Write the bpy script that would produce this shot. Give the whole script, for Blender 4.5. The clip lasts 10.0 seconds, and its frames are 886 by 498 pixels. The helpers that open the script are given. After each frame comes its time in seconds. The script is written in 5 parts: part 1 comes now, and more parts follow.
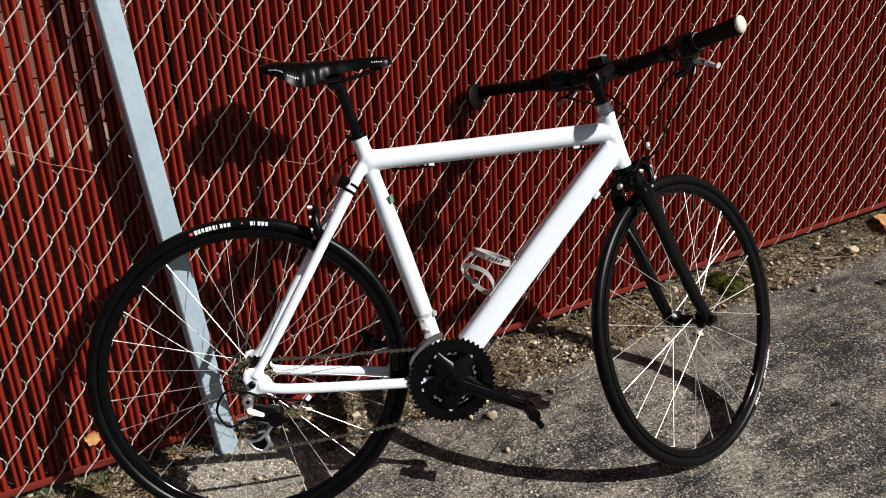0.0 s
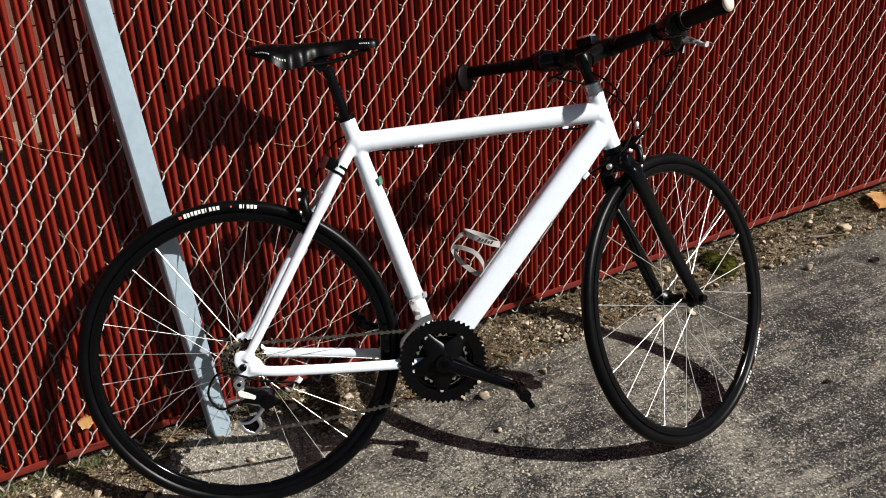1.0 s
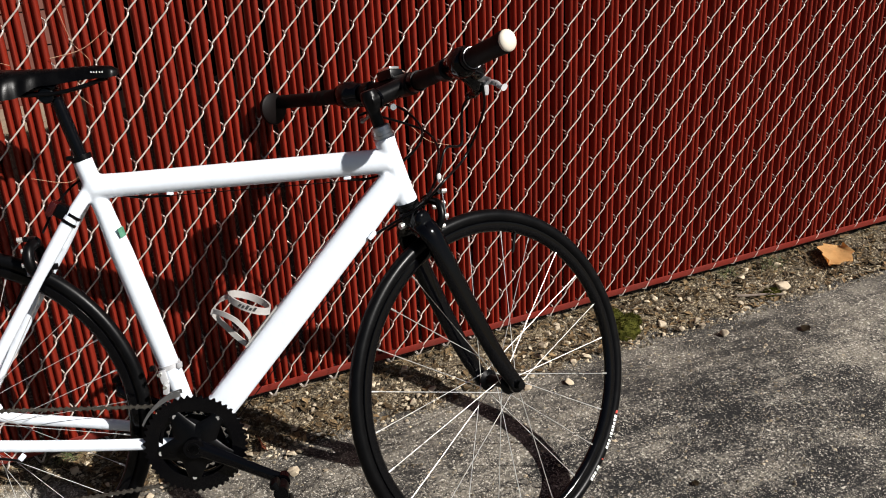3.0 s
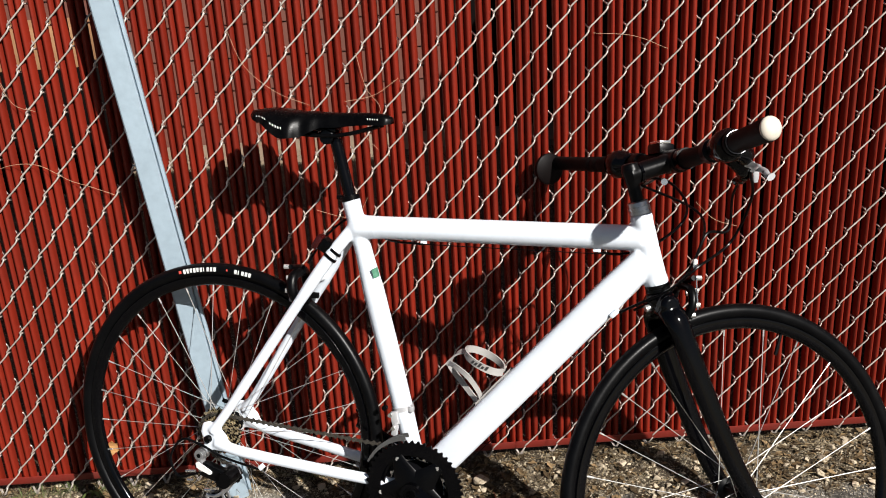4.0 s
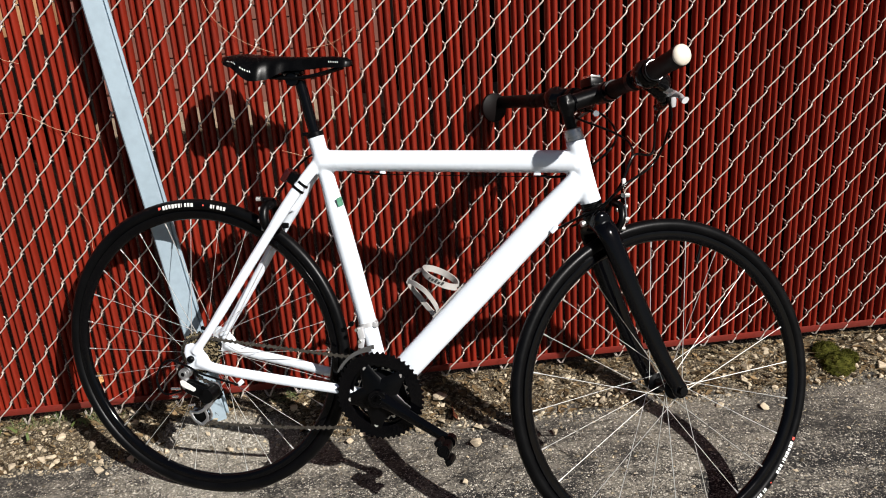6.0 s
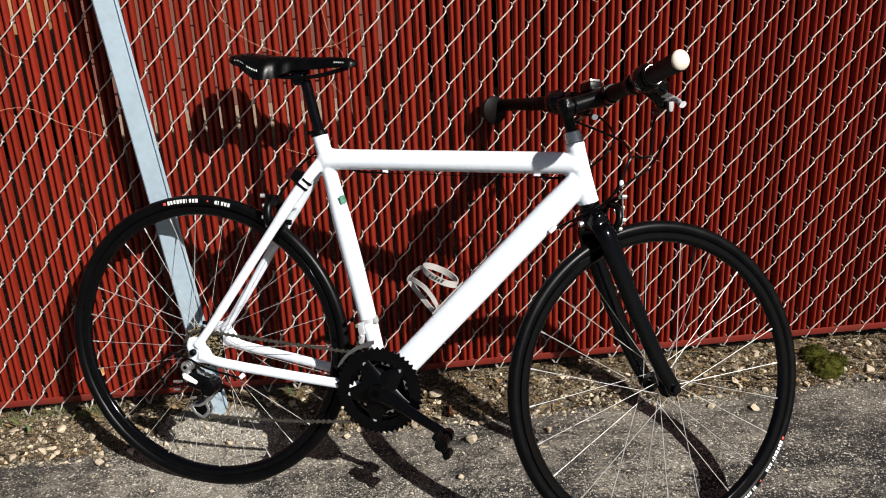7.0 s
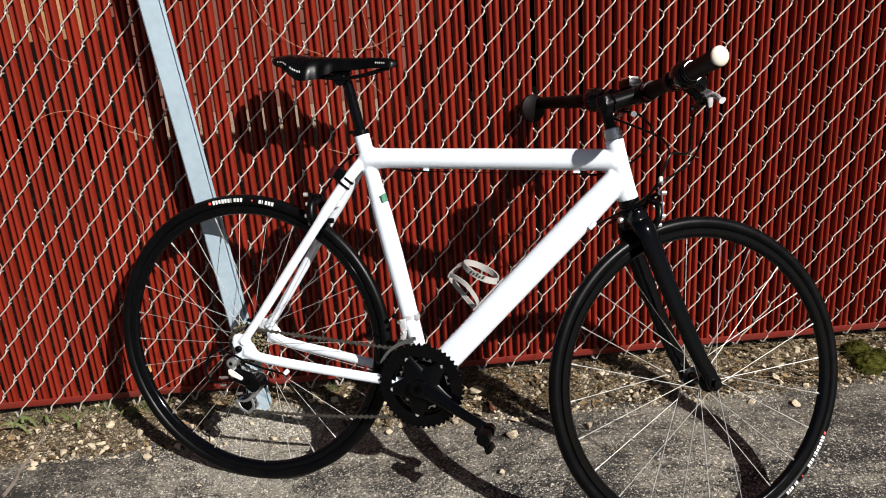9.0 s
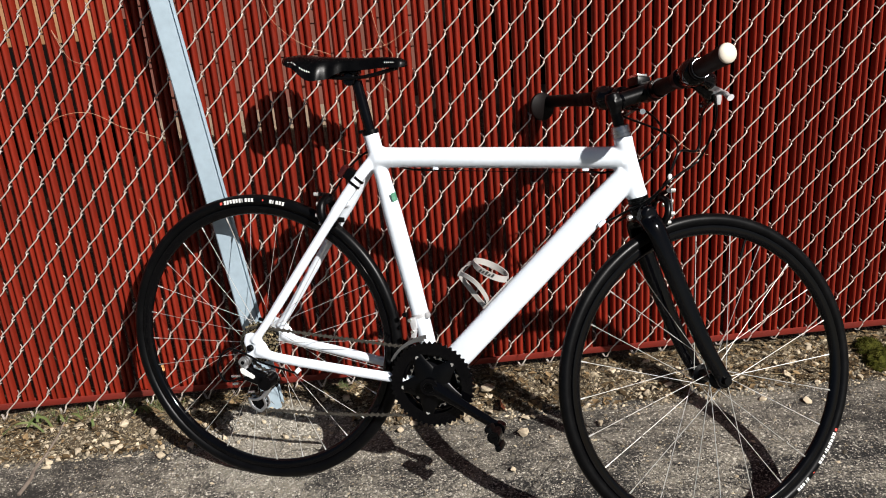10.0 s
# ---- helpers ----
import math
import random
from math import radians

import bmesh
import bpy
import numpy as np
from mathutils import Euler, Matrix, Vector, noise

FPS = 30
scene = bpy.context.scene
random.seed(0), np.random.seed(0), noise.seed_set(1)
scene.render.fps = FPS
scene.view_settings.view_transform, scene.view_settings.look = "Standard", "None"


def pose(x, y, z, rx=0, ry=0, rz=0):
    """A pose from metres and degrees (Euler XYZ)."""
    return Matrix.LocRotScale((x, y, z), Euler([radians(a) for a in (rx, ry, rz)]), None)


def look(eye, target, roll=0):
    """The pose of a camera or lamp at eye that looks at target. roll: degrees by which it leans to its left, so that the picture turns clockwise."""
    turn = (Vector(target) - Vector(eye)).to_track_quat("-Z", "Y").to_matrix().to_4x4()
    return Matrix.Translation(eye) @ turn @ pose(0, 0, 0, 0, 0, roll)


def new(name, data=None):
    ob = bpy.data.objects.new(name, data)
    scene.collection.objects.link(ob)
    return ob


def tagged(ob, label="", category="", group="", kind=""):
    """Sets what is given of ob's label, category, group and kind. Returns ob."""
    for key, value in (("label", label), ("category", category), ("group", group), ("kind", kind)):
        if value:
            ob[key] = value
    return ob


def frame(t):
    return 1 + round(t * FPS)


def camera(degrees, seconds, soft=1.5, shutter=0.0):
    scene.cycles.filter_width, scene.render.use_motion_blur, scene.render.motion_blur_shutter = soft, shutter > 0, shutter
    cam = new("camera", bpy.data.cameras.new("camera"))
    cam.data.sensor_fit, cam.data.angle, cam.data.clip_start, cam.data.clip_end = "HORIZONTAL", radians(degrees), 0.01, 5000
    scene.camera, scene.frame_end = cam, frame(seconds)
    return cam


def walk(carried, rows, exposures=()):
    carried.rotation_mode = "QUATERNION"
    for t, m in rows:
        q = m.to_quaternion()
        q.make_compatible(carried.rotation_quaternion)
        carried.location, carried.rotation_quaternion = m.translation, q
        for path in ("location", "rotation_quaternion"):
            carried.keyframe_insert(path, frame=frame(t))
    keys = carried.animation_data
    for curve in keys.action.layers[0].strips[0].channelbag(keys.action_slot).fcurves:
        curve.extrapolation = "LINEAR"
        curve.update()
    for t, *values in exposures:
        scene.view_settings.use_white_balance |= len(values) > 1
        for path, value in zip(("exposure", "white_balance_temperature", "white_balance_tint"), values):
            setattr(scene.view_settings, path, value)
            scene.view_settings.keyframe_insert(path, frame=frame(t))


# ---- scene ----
cam = camera(47.563, 10.0, soft=0.95)
PATH = [
    (0.0, pose(-0.5196, -2.0399, 1.4136, 65.998, 2.630, -30.336)),
    (0.5, pose(-0.5192, -2.0442, 1.4116, 65.728, 2.839, -30.358)),
    (1.0, pose(-0.5028, -2.0510, 1.4143, 64.899, 3.035, -30.575)),
    (1.5, pose(-0.4278, -2.0446, 1.4181, 63.775, 2.998, -30.909)),
    (2.0, pose(-0.2167, -2.1193, 1.3951, 63.558, 4.077, -29.075)),
    (2.2, pose(-0.1199, -2.1277, 1.3831, 63.478, 4.068, -28.350)),
    (3.3, pose(0.3090, -1.9860, 1.3761, 66.141, 1.064, -20.723)),
    (3.5, pose(0.3618, -1.9918, 1.3689, 67.316, 1.777, -15.306)),
    (4.0, pose(0.4279, -1.9964, 1.3928, 68.022, 3.126, -2.745)),
    (4.5, pose(0.4283, -2.0679, 1.3956, 67.978, 4.176, 2.433)),
    (5.0, pose(0.4038, -2.1206, 1.4028, 67.843, 4.410, 0.287)),
    (5.5, pose(0.3862, -2.1782, 1.3975, 67.054, 3.860, -3.738)),
    (6.0, pose(0.4025, -2.2246, 1.3865, 66.371, 3.528, -5.889)),
    (7.5, pose(0.3655, -2.2753, 1.3895, 66.934, 2.312, -5.846)),
    (8.0, pose(0.3641, -2.2803, 1.3899, 66.968, 2.635, -5.329)),
    (8.5, pose(0.3631, -2.2869, 1.3902, 66.938, 3.141, -4.817)),
    (9.0, pose(0.3625, -2.2927, 1.3929, 66.850, 3.628, -4.382)),
    (9.5, pose(0.3643, -2.2974, 1.3950, 66.798, 4.008, -4.062)),
    (10.0, pose(0.3685, -2.3013, 1.3950, 66.827, 4.190, -3.824)),
]
walk(cam, PATH, exposures=[(0.0, 0.60), (1.5, 0.64), (3.3, 0.75), (10.0, 0.75)])

# ---- sun and sky ----
SUN = Vector((0.75, -1.0, 0.975)).normalized()
world = bpy.data.worlds.new("sky")
scene.world = world
world.use_nodes = True
wn = world.node_tree
sky = wn.nodes.new("ShaderNodeTexSky")
sky.sky_type, sky.sun_disc = "NISHITA", False
sky.sun_elevation = math.asin(SUN.z)
sky.sun_rotation = math.atan2(SUN.x, SUN.y)
wn.links.new(sky.outputs[0], wn.nodes["Background"].inputs[0])
wn.nodes["Background"].inputs[1].default_value = 0.024
sun = new("sun", bpy.data.lights.new("sun", "SUN"))
sun.data.energy, sun.data.angle, sun.data.color = 5.0, radians(0.55), (1.0, 0.965, 0.92)
sun.matrix_world = look(SUN * 8, (0, 0, 0))

# ---- materials ----
def material(name, rough=0.6, metal=0.0, spec=0.5, coat=0.0):
    m = bpy.data.materials.new(name)
    m.use_nodes = True
    b = m.node_tree.nodes["Principled BSDF"]
    b.inputs["Roughness"].default_value, b.inputs["Metallic"].default_value = rough, metal
    b.inputs["Specular IOR Level"].default_value, b.inputs["Coat Weight"].default_value = spec, coat
    b.inputs["Coat Roughness"].default_value = 0.12
    return m, m.node_tree, b


def node(nt, kind, **values):
    n = nt.nodes.new(kind)
    for k, v in values.items():
        n.inputs[k.replace("_", " ")].default_value = v
    return n


def coords(nt, kind="Object"):
    return nt.nodes.new("ShaderNodeTexCoord").outputs[kind]


def noisy(nt, vec, scale, detail=4.0, rough=0.55):
    n = node(nt, "ShaderNodeTexNoise", Scale=scale, Detail=detail, Roughness=rough)
    nt.links.new(vec, n.inputs["Vector"])
    return n.outputs["Fac"]


def ramp(nt, fac, *stops):
    r = nt.nodes.new("ShaderNodeValToRGB")
    while len(r.color_ramp.elements) < len(stops):
        r.color_ramp.elements.new(0.5)
    for e, (p, c) in zip(r.color_ramp.elements, stops):
        e.position, e.color = p, (c, c, c, 1) if not isinstance(c, tuple) else (*c, 1)
    nt.links.new(fac, r.inputs[0])
    return r.outputs[0]


def mixed(nt, fac, a, b, how="MIX"):
    m = nt.nodes.new("ShaderNodeMix")
    m.data_type, m.blend_type = "RGBA", how
    for value, slot in ((fac, 0), (a, 6), (b, 7)):
        if isinstance(value, (float, int)):
            m.inputs[slot].default_value = value
        elif isinstance(value, tuple):
            m.inputs[slot].default_value = (*value, 1)
        else:
            nt.links.new(value, m.inputs[slot])
    return m.outputs[2]


def math_node(nt, op, a, b=0.0):
    m = nt.nodes.new("ShaderNodeMath")
    m.operation = op
    for i, v in enumerate((a, b)):
        if isinstance(v, (float, int)):
            m.inputs[i].default_value = v
        else:
            nt.links.new(v, m.inputs[i])
    return m.outputs[0]


def relief(nt, b, height, strength, distance):
    n = node(nt, "ShaderNodeBump", Strength=strength, Distance=distance)
    nt.links.new(height, n.inputs["Height"])
    nt.links.new(n.outputs[0], b.inputs["Normal"])


def painted(name, colour, dirt, rough=0.5, scale=30.0, amount=0.35, metal=0.0, coat=0.0, bump=0.15, spec=0.5, per_object=0.0, per_island=0.0):
    """A paint, plastic or metal with worn patches, fine grain and a little relief."""
    m, nt, b = material(name, rough, metal, spec, coat)
    at = coords(nt)
    big, fine = noisy(nt, at, scale, 6), noisy(nt, at, scale * 9, 3)
    col = mixed(nt, ramp(nt, big, (0.42, 0.0), (0.72, amount)), colour, dirt)
    col = mixed(nt, ramp(nt, fine, (0.35, 0.0), (0.75, amount * 0.5)), col, tuple(0.6 * c for c in colour))
    if per_object:
        info = nt.nodes.new("ShaderNodeObjectInfo")
        hsv = nt.nodes.new("ShaderNodeHueSaturation")
        nt.links.new(col, hsv.inputs["Color"])
        nt.links.new(math_node(nt, "ADD", math_node(nt, "MULTIPLY", info.outputs["Random"], per_object), 1 - per_object / 2), hsv.inputs["Value"])
        col = hsv.outputs[0]
    if per_island:
        geo = nt.nodes.new("ShaderNodeNewGeometry")
        tone = ramp(nt, geo.outputs["Random Per Island"], (0.0, 1 - per_island), (0.55, 1 - 0.6 * per_island), (0.85, 1.0), (1.0, 1 + 0.5 * per_island))
        col = mixed(nt, 1.0, col, tone, "MULTIPLY")
    nt.links.new(col, b.inputs["Base Color"])
    nt.links.new(math_node(nt, "ADD", math_node(nt, "MULTIPLY", big, 0.25), rough - 0.12), b.inputs["Roughness"])
    relief(nt, b, fine, bump, 0.001)
    return m


RED = painted("red_slat_plastic", (0.162, 0.0136, 0.0062), (0.100, 0.0115, 0.0070), 0.42, 14, 0.5, per_object=0.3, spec=0.22)
SIDING = painted("pink_brown_siding", (0.145, 0.058, 0.043), (0.105, 0.042, 0.031), 0.75, 3, 0.6, spec=0.2)
TIMBER = painted("pale_sawn_timber", (0.30, 0.155, 0.070), (0.18, 0.085, 0.038), 0.8, 5, 0.7, bump=0.3)
CONCRETE = painted("pale_concrete", (0.24, 0.175, 0.120), (0.15, 0.110, 0.078), 0.85, 6, 0.5, bump=0.4)
RAIL = painted("red_rail_plastic", (0.165, 0.020, 0.014), (0.11, 0.028, 0.022), 0.45, 8, 0.6, spec=0.3)
ZINC = painted("galvanised_wire", (0.54, 0.475, 0.425), (0.26, 0.22, 0.19), 0.38, 40, 0.55, metal=0.3, per_object=0.3)
POST = painted("galvanised_post_steel", (0.315, 0.395, 0.455), (0.225, 0.285, 0.33), 0.5, 7, 0.65, metal=0.15, bump=0.3)
WHITE = painted("white_frame_paint", (0.66, 0.71, 0.77), (0.56, 0.60, 0.64), 0.3, 12, 0.22, coat=0.25, bump=0.03)
BLACK = painted("gloss_black_paint", (0.0009, 0.0009, 0.0013), (0.002, 0.002, 0.0024), 0.07, 20, 0.3, bump=0.012, spec=0.21)
SATIN = painted("satin_black_metal", (0.0012, 0.0012, 0.0014), (0.003, 0.003, 0.0034), 0.30, 35, 0.4, bump=0.05, spec=0.14)
RUBBER = painted("black_tyre_rubber", (0.0015, 0.0015, 0.0018), (0.004, 0.004, 0.0042), 0.34, 25, 0.4, bump=0.10, spec=0.12)
FOAM = painted("black_grip_rubber", (0.0018, 0.0018, 0.0018), (0.004, 0.004, 0.004), 0.6, 60, 0.4, bump=0.4, spec=0.12)
VINYL = painted("black_saddle_vinyl", (0.0013, 0.0013, 0.0015), (0.003, 0.003, 0.0034), 0.27, 60, 0.4, bump=0.07, spec=0.06)
STEEL = painted("bright_steel", (0.75, 0.74, 0.71), (0.5, 0.49, 0.46), 0.2, 50, 0.3, metal=0.92, bump=0.03)
ALLOY = painted("brushed_alloy", (0.50, 0.50, 0.51), (0.28, 0.28, 0.28), 0.32, 45, 0.5, metal=0.85, bump=0.05)
SPOKE = painted("bright_spoke_steel", (0.68, 0.67, 0.64), (0.45, 0.44, 0.42), 0.30, 50, 0.2, metal=0.75, bump=0.02, per_object=0.5)
SMOKE = painted("smoked_plastic", (0.0022, 0.0012, 0.0012), (0.005, 0.0025, 0.0025), 0.5, 60, 0.3, bump=0.02, spec=0.08)
CHAIN = painted("oily_chain_steel", (0.13, 0.118, 0.10), (0.020, 0.017, 0.014), 0.36, 90, 0.7, metal=0.7)


def sprocket_material():
    """Worn sprocket steel, with bright teeth and the dark gaps between them painted in."""
    m, nt, b = material("sprocket_teeth_and_gaps", 0.34, 0.75)
    at = coords(nt)
    v = node(nt, "ShaderNodeTexVoronoi", Scale=260.0)
    nt.links.new(at, v.inputs["Vector"])
    c = nt.nodes.new("ShaderNodeSeparateColor")
    nt.links.new(v.outputs["Color"], c.inputs[0])
    # near-black cells paint in the shaded gaps between the bright teeth
    gap_cells = ramp(nt, c.outputs[0], (0.45, 1.0), (0.55, 0.0))
    nt.links.new(mixed(nt, gap_cells, mixed(nt, c.outputs[1], (0.34, 0.27, 0.15), (0.72, 0.62, 0.42)), (0.010, 0.008, 0.006)), b.inputs["Base Color"])
    relief(nt, b, noisy(nt, at, 300, 3), 0.3, 0.001)
    return m


BRASS = sprocket_material()
CAGE = painted("grey_cage_plastic", (0.32, 0.305, 0.29), (0.24, 0.225, 0.21), 0.45, 30, 0.4)
SHEEN = painted("polished_black_metal", (0.0010, 0.0010, 0.0014), (0.002, 0.002, 0.0024), 0.11, 35, 0.3, bump=0.015, spec=0.22)
GUNMETAL = painted("dark_pressed_steel", (0.26, 0.26, 0.26), (0.12, 0.12, 0.12), 0.36, 60, 0.6, metal=0.85, bump=0.05)
ANODISED = painted("dark_anodised_alloy", (0.0045, 0.0045, 0.0055), (0.003, 0.003, 0.0036), 0.36, 35, 0.3, bump=0.03, spec=0.26)
SILVER = painted("silver_lever_paint", (0.50, 0.50, 0.51), (0.36, 0.36, 0.37), 0.30, 50, 0.3, metal=0.35, bump=0.03)
CREAM = painted("cream_bar_plug", (0.56, 0.51, 0.43), (0.42, 0.37, 0.30), 0.5, 60, 0.4)
INK = painted("white_marking", (0.66, 0.66, 0.64), (0.5, 0.5, 0.48), 0.6, 80, 0.3)
DOT = painted("red_marking", (0.62, 0.07, 0.05), (0.5, 0.08, 0.06), 0.6, 80, 0.3)
DARKINK = painted("black_marking", (0.02, 0.02, 0.02), (0.05, 0.05, 0.05), 0.6, 80, 0.3)
LENS = painted("dark_red_lens", (0.032, 0.003, 0.003), (0.02, 0.003, 0.003), 0.25, 60, 0.3)
GREEN = painted("green_sticker", (0.05, 0.16, 0.10), (0.15, 0.35, 0.25), 0.35, 120, 0.5)
STRAW = painted("dry_straw", (0.27, 0.20, 0.105), (0.09, 0.062, 0.032), 0.8, 25, 0.9, per_island=0.6)
BLADE = painted("green_grass_blade", (0.07, 0.10, 0.025), (0.14, 0.125, 0.045), 0.6, 40, 0.6)
MOSS = painted("green_moss", (0.034, 0.036, 0.006), (0.086, 0.080, 0.017), 0.95, 90, 0.9, bump=0.6, spec=0.05)
LEAF = painted("dead_leaf", (0.66, 0.38, 0.145), (0.42, 0.22, 0.08), 0.7, 50, 0.5)
RUSSET = painted("russet_leaf", (0.17, 0.052, 0.026), (0.10, 0.032, 0.018), 0.7, 50, 0.5, spec=0.2)
LITTER = painted("brown_litter", (0.19, 0.128, 0.066), (0.07, 0.042, 0.02), 0.85, 40, 0.6, per_island=0.85, spec=0.15)
LIMESTONE = painted("pale_limestone", (0.46, 0.385, 0.28), (0.28, 0.22, 0.15), 0.85, 55, 0.6, bump=0.6, per_object=0.5, spec=0.2)
PEBBLE = painted("grey_pebble", (0.40, 0.335, 0.24), (0.20, 0.155, 0.10), 0.85, 70, 0.7, bump=0.5, per_island=0.85, spec=0.2)
TWIG = painted("dry_vine", (0.38, 0.235, 0.145), (0.24, 0.14, 0.08), 0.8, 60, 0.5)
DRYWOOD = painted("weathered_twig", (0.16, 0.125, 0.10), (0.07, 0.052, 0.042), 0.85, 60, 0.7, bump=0.6)
# near-black colour that stands in for the shade behind the fence
GAP_SHADE = painted("gap_shade_black", (0.004, 0.0032, 0.0030), (0.007, 0.005, 0.004), 0.9, 5, 0.6, spec=0.05)


def ground_material():
    m, nt, b = material("worn_asphalt_and_dirt", 0.85, spec=0.25)
    at = coords(nt)
    sep = nt.nodes.new("ShaderNodeSeparateXYZ")
    nt.links.new(at, sep.inputs[0])
    # asphalt: a mottled dusty binder, dark drag streaks, round pale aggregate showing through
    def cells(scale):
        v = node(nt, "ShaderNodeTexVoronoi", Scale=scale)
        nt.links.new(at, v.inputs["Vector"])
        c = nt.nodes.new("ShaderNodeSeparateColor")
        nt.links.new(v.outputs["Color"], c.inputs[0])
        return v.outputs["Distance"], c.outputs[0], c.outputs[1], c.outputs[2]

    streak = nt.nodes.new("ShaderNodeMapping")
    streak.inputs["Rotation"].default_value = (0, 0, radians(24))
    streak.inputs["Scale"].default_value = (1.1, 7.0, 1.0)
    nt.links.new(at, streak.inputs["Vector"])
    drag = noisy(nt, streak.outputs[0], 2.4, 12, 0.74)
    mottle = noisy(nt, at, 5.5, 12, 0.76)
    wide = noisy(nt, at, 1.3, 3)
    grain = noisy(nt, at, 150, 4, 0.7)
    # worn down to its white aggregate under the rear wheel
    away = nt.nodes.new("ShaderNodeVectorMath")
    away.operation = "DISTANCE"
    away.inputs[1].default_value = (-0.008, -0.165, 0.0)
    squeeze = nt.nodes.new("ShaderNodeMapping")
    squeeze.inputs["Scale"].default_value = (0.78, 1.0, 0.0)
    nt.links.new(at, squeeze.inputs["Vector"])
    nt.links.new(squeeze.outputs[0], away.inputs[0])
    patch = ramp(nt, math_node(nt, "ADD", away.outputs["Value"], math_node(nt, "MULTIPLY", noisy(nt, at, 7, 8, 0.72), 0.42)), (0.32, 1.0), (0.43, 0.0))
    # a tar-smooth strip runs along the dirt
    smooth = nt.nodes.new("ShaderNodeMapRange")
    smooth.inputs["From Min"].default_value, smooth.inputs["From Max"].default_value = -0.36, -0.22
    nt.links.new(math_node(nt, "ADD", sep.outputs["Y"], math_node(nt, "MULTIPLY", noisy(nt, at, 5, 5), 0.10)), smooth.inputs["Value"])
    bare = math_node(nt, "MULTIPLY", smooth.outputs[0], math_node(nt, "SUBTRACT", 1.0, patch))
    tone = math_node(nt, "ADD", math_node(nt, "MULTIPLY", mottle, 0.48), math_node(nt, "ADD", math_node(nt, "MULTIPLY", drag, 0.34), math_node(nt, "MULTIPLY", wide, 0.18)))
    tone = math_node(nt, "ADD", tone, math_node(nt, "MULTIPLY", math_node(nt, "SUBTRACT", grain, 0.5), 0.42))
    tone = math_node(nt, "ADD", math_node(nt, "MULTIPLY", math_node(nt, "SUBTRACT", tone, 0.500), 1.28), 0.496)
    tone = math_node(nt, "ADD", tone, math_node(nt, "MULTIPLY", patch, 0.115))
    # the asphalt is darker round one spot, with a ragged edge
    blackened = nt.nodes.new("ShaderNodeVectorMath")
    blackened.operation = "DISTANCE"
    blackened.inputs[1].default_value = (1.62, -0.92, 0.0)
    nt.links.new(at, blackened.inputs[0])
    tone = math_node(nt, "SUBTRACT", tone, ramp(nt, math_node(nt, "ADD", blackened.outputs["Value"], math_node(nt, "MULTIPLY", drag, 0.5)), (0.45, 0.048), (0.95, 0.0)))
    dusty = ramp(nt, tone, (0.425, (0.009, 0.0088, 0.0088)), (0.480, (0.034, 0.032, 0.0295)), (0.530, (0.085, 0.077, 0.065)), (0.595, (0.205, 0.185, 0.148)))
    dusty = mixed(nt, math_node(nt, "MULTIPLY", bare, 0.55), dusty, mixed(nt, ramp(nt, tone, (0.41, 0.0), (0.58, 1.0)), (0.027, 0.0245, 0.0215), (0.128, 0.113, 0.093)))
    asphalt = dusty
    reach = math_node(nt, "ADD", math_node(nt, "SUBTRACT", math_node(nt, "MULTIPLY", tone, 2.2), 0.52), math_node(nt, "SUBTRACT", math_node(nt, "MULTIPLY", patch, 0.46), math_node(nt, "MULTIPLY", bare, 0.16)))
    bumps = grain
    rand2 = tint2 = None
    for scale, need, size in ((330.0, 1.12, 0.62), (170.0, 1.27, 0.56), (105.0, 1.37, 0.44)):
        dist, rand, tint, big = cells(scale)
        if rand2 is None:
            rand2, tint2 = rand, tint
        inside = math_node(nt, "LESS_THAN", dist, math_node(nt, "ADD", math_node(nt, "MULTIPLY", big, size * 0.6), size * 0.4))
        chosen = math_node(nt, "GREATER_THAN", math_node(nt, "ADD", rand, reach), need)
        mask = math_node(nt, "MULTIPLY", inside, chosen)
        speck = mixed(nt, ramp(nt, tint, (0.25, 0.0), (1.0, 1.0)), (0.125, 0.114, 0.097), (0.58, 0.54, 0.465))
        asphalt = mixed(nt, math_node(nt, "MULTIPLY", mask, 0.9), asphalt, speck)
        bumps = math_node(nt, "ADD", bumps, math_node(nt, "MULTIPLY", mask, 0.35))
    # hairline cracks
    warp = nt.nodes.new("ShaderNodeVectorMath")
    warp.operation = "MULTIPLY_ADD"
    fold = node(nt, "ShaderNodeTexNoise", Scale=7.0, Detail=6.0)
    nt.links.new(at, fold.inputs["Vector"])
    nt.links.new(fold.outputs["Color"], warp.inputs[0])
    warp.inputs[1].default_value = (0.16, 0.16, 0.0)
    nt.links.new(at, warp.inputs[2])
    lines = node(nt, "ShaderNodeTexVoronoi", Scale=2.7)
    lines.feature = "DISTANCE_TO_EDGE"
    nt.links.new(warp.outputs[0], lines.inputs["Vector"])
    crack = ramp(nt, lines.outputs["Distance"], (0.003, 0.5), (0.009, 0.0))
    crack = math_node(nt, "MULTIPLY", crack, ramp(nt, noisy(nt, at, 2.3, 3), (0.52, 0.0), (0.60, 1.0)))
    asphalt = mixed(nt, crack, asphalt, (0.008, 0.0075, 0.007))
    # dirt beside the fence
    clod = noisy(nt, at, 26, 8, 0.7)
    dirt = mixed(nt, ramp(nt, clod, (0.3, 0.0), (0.7, 1.0)), (0.007, 0.0052, 0.0036), (0.088, 0.064, 0.039))
    grit = math_node(nt, "GREATER_THAN", rand2, 0.72)
    dirt = mixed(nt, grit, dirt, mixed(nt, tint2, (0.06, 0.047, 0.032), (0.36, 0.30, 0.21)))
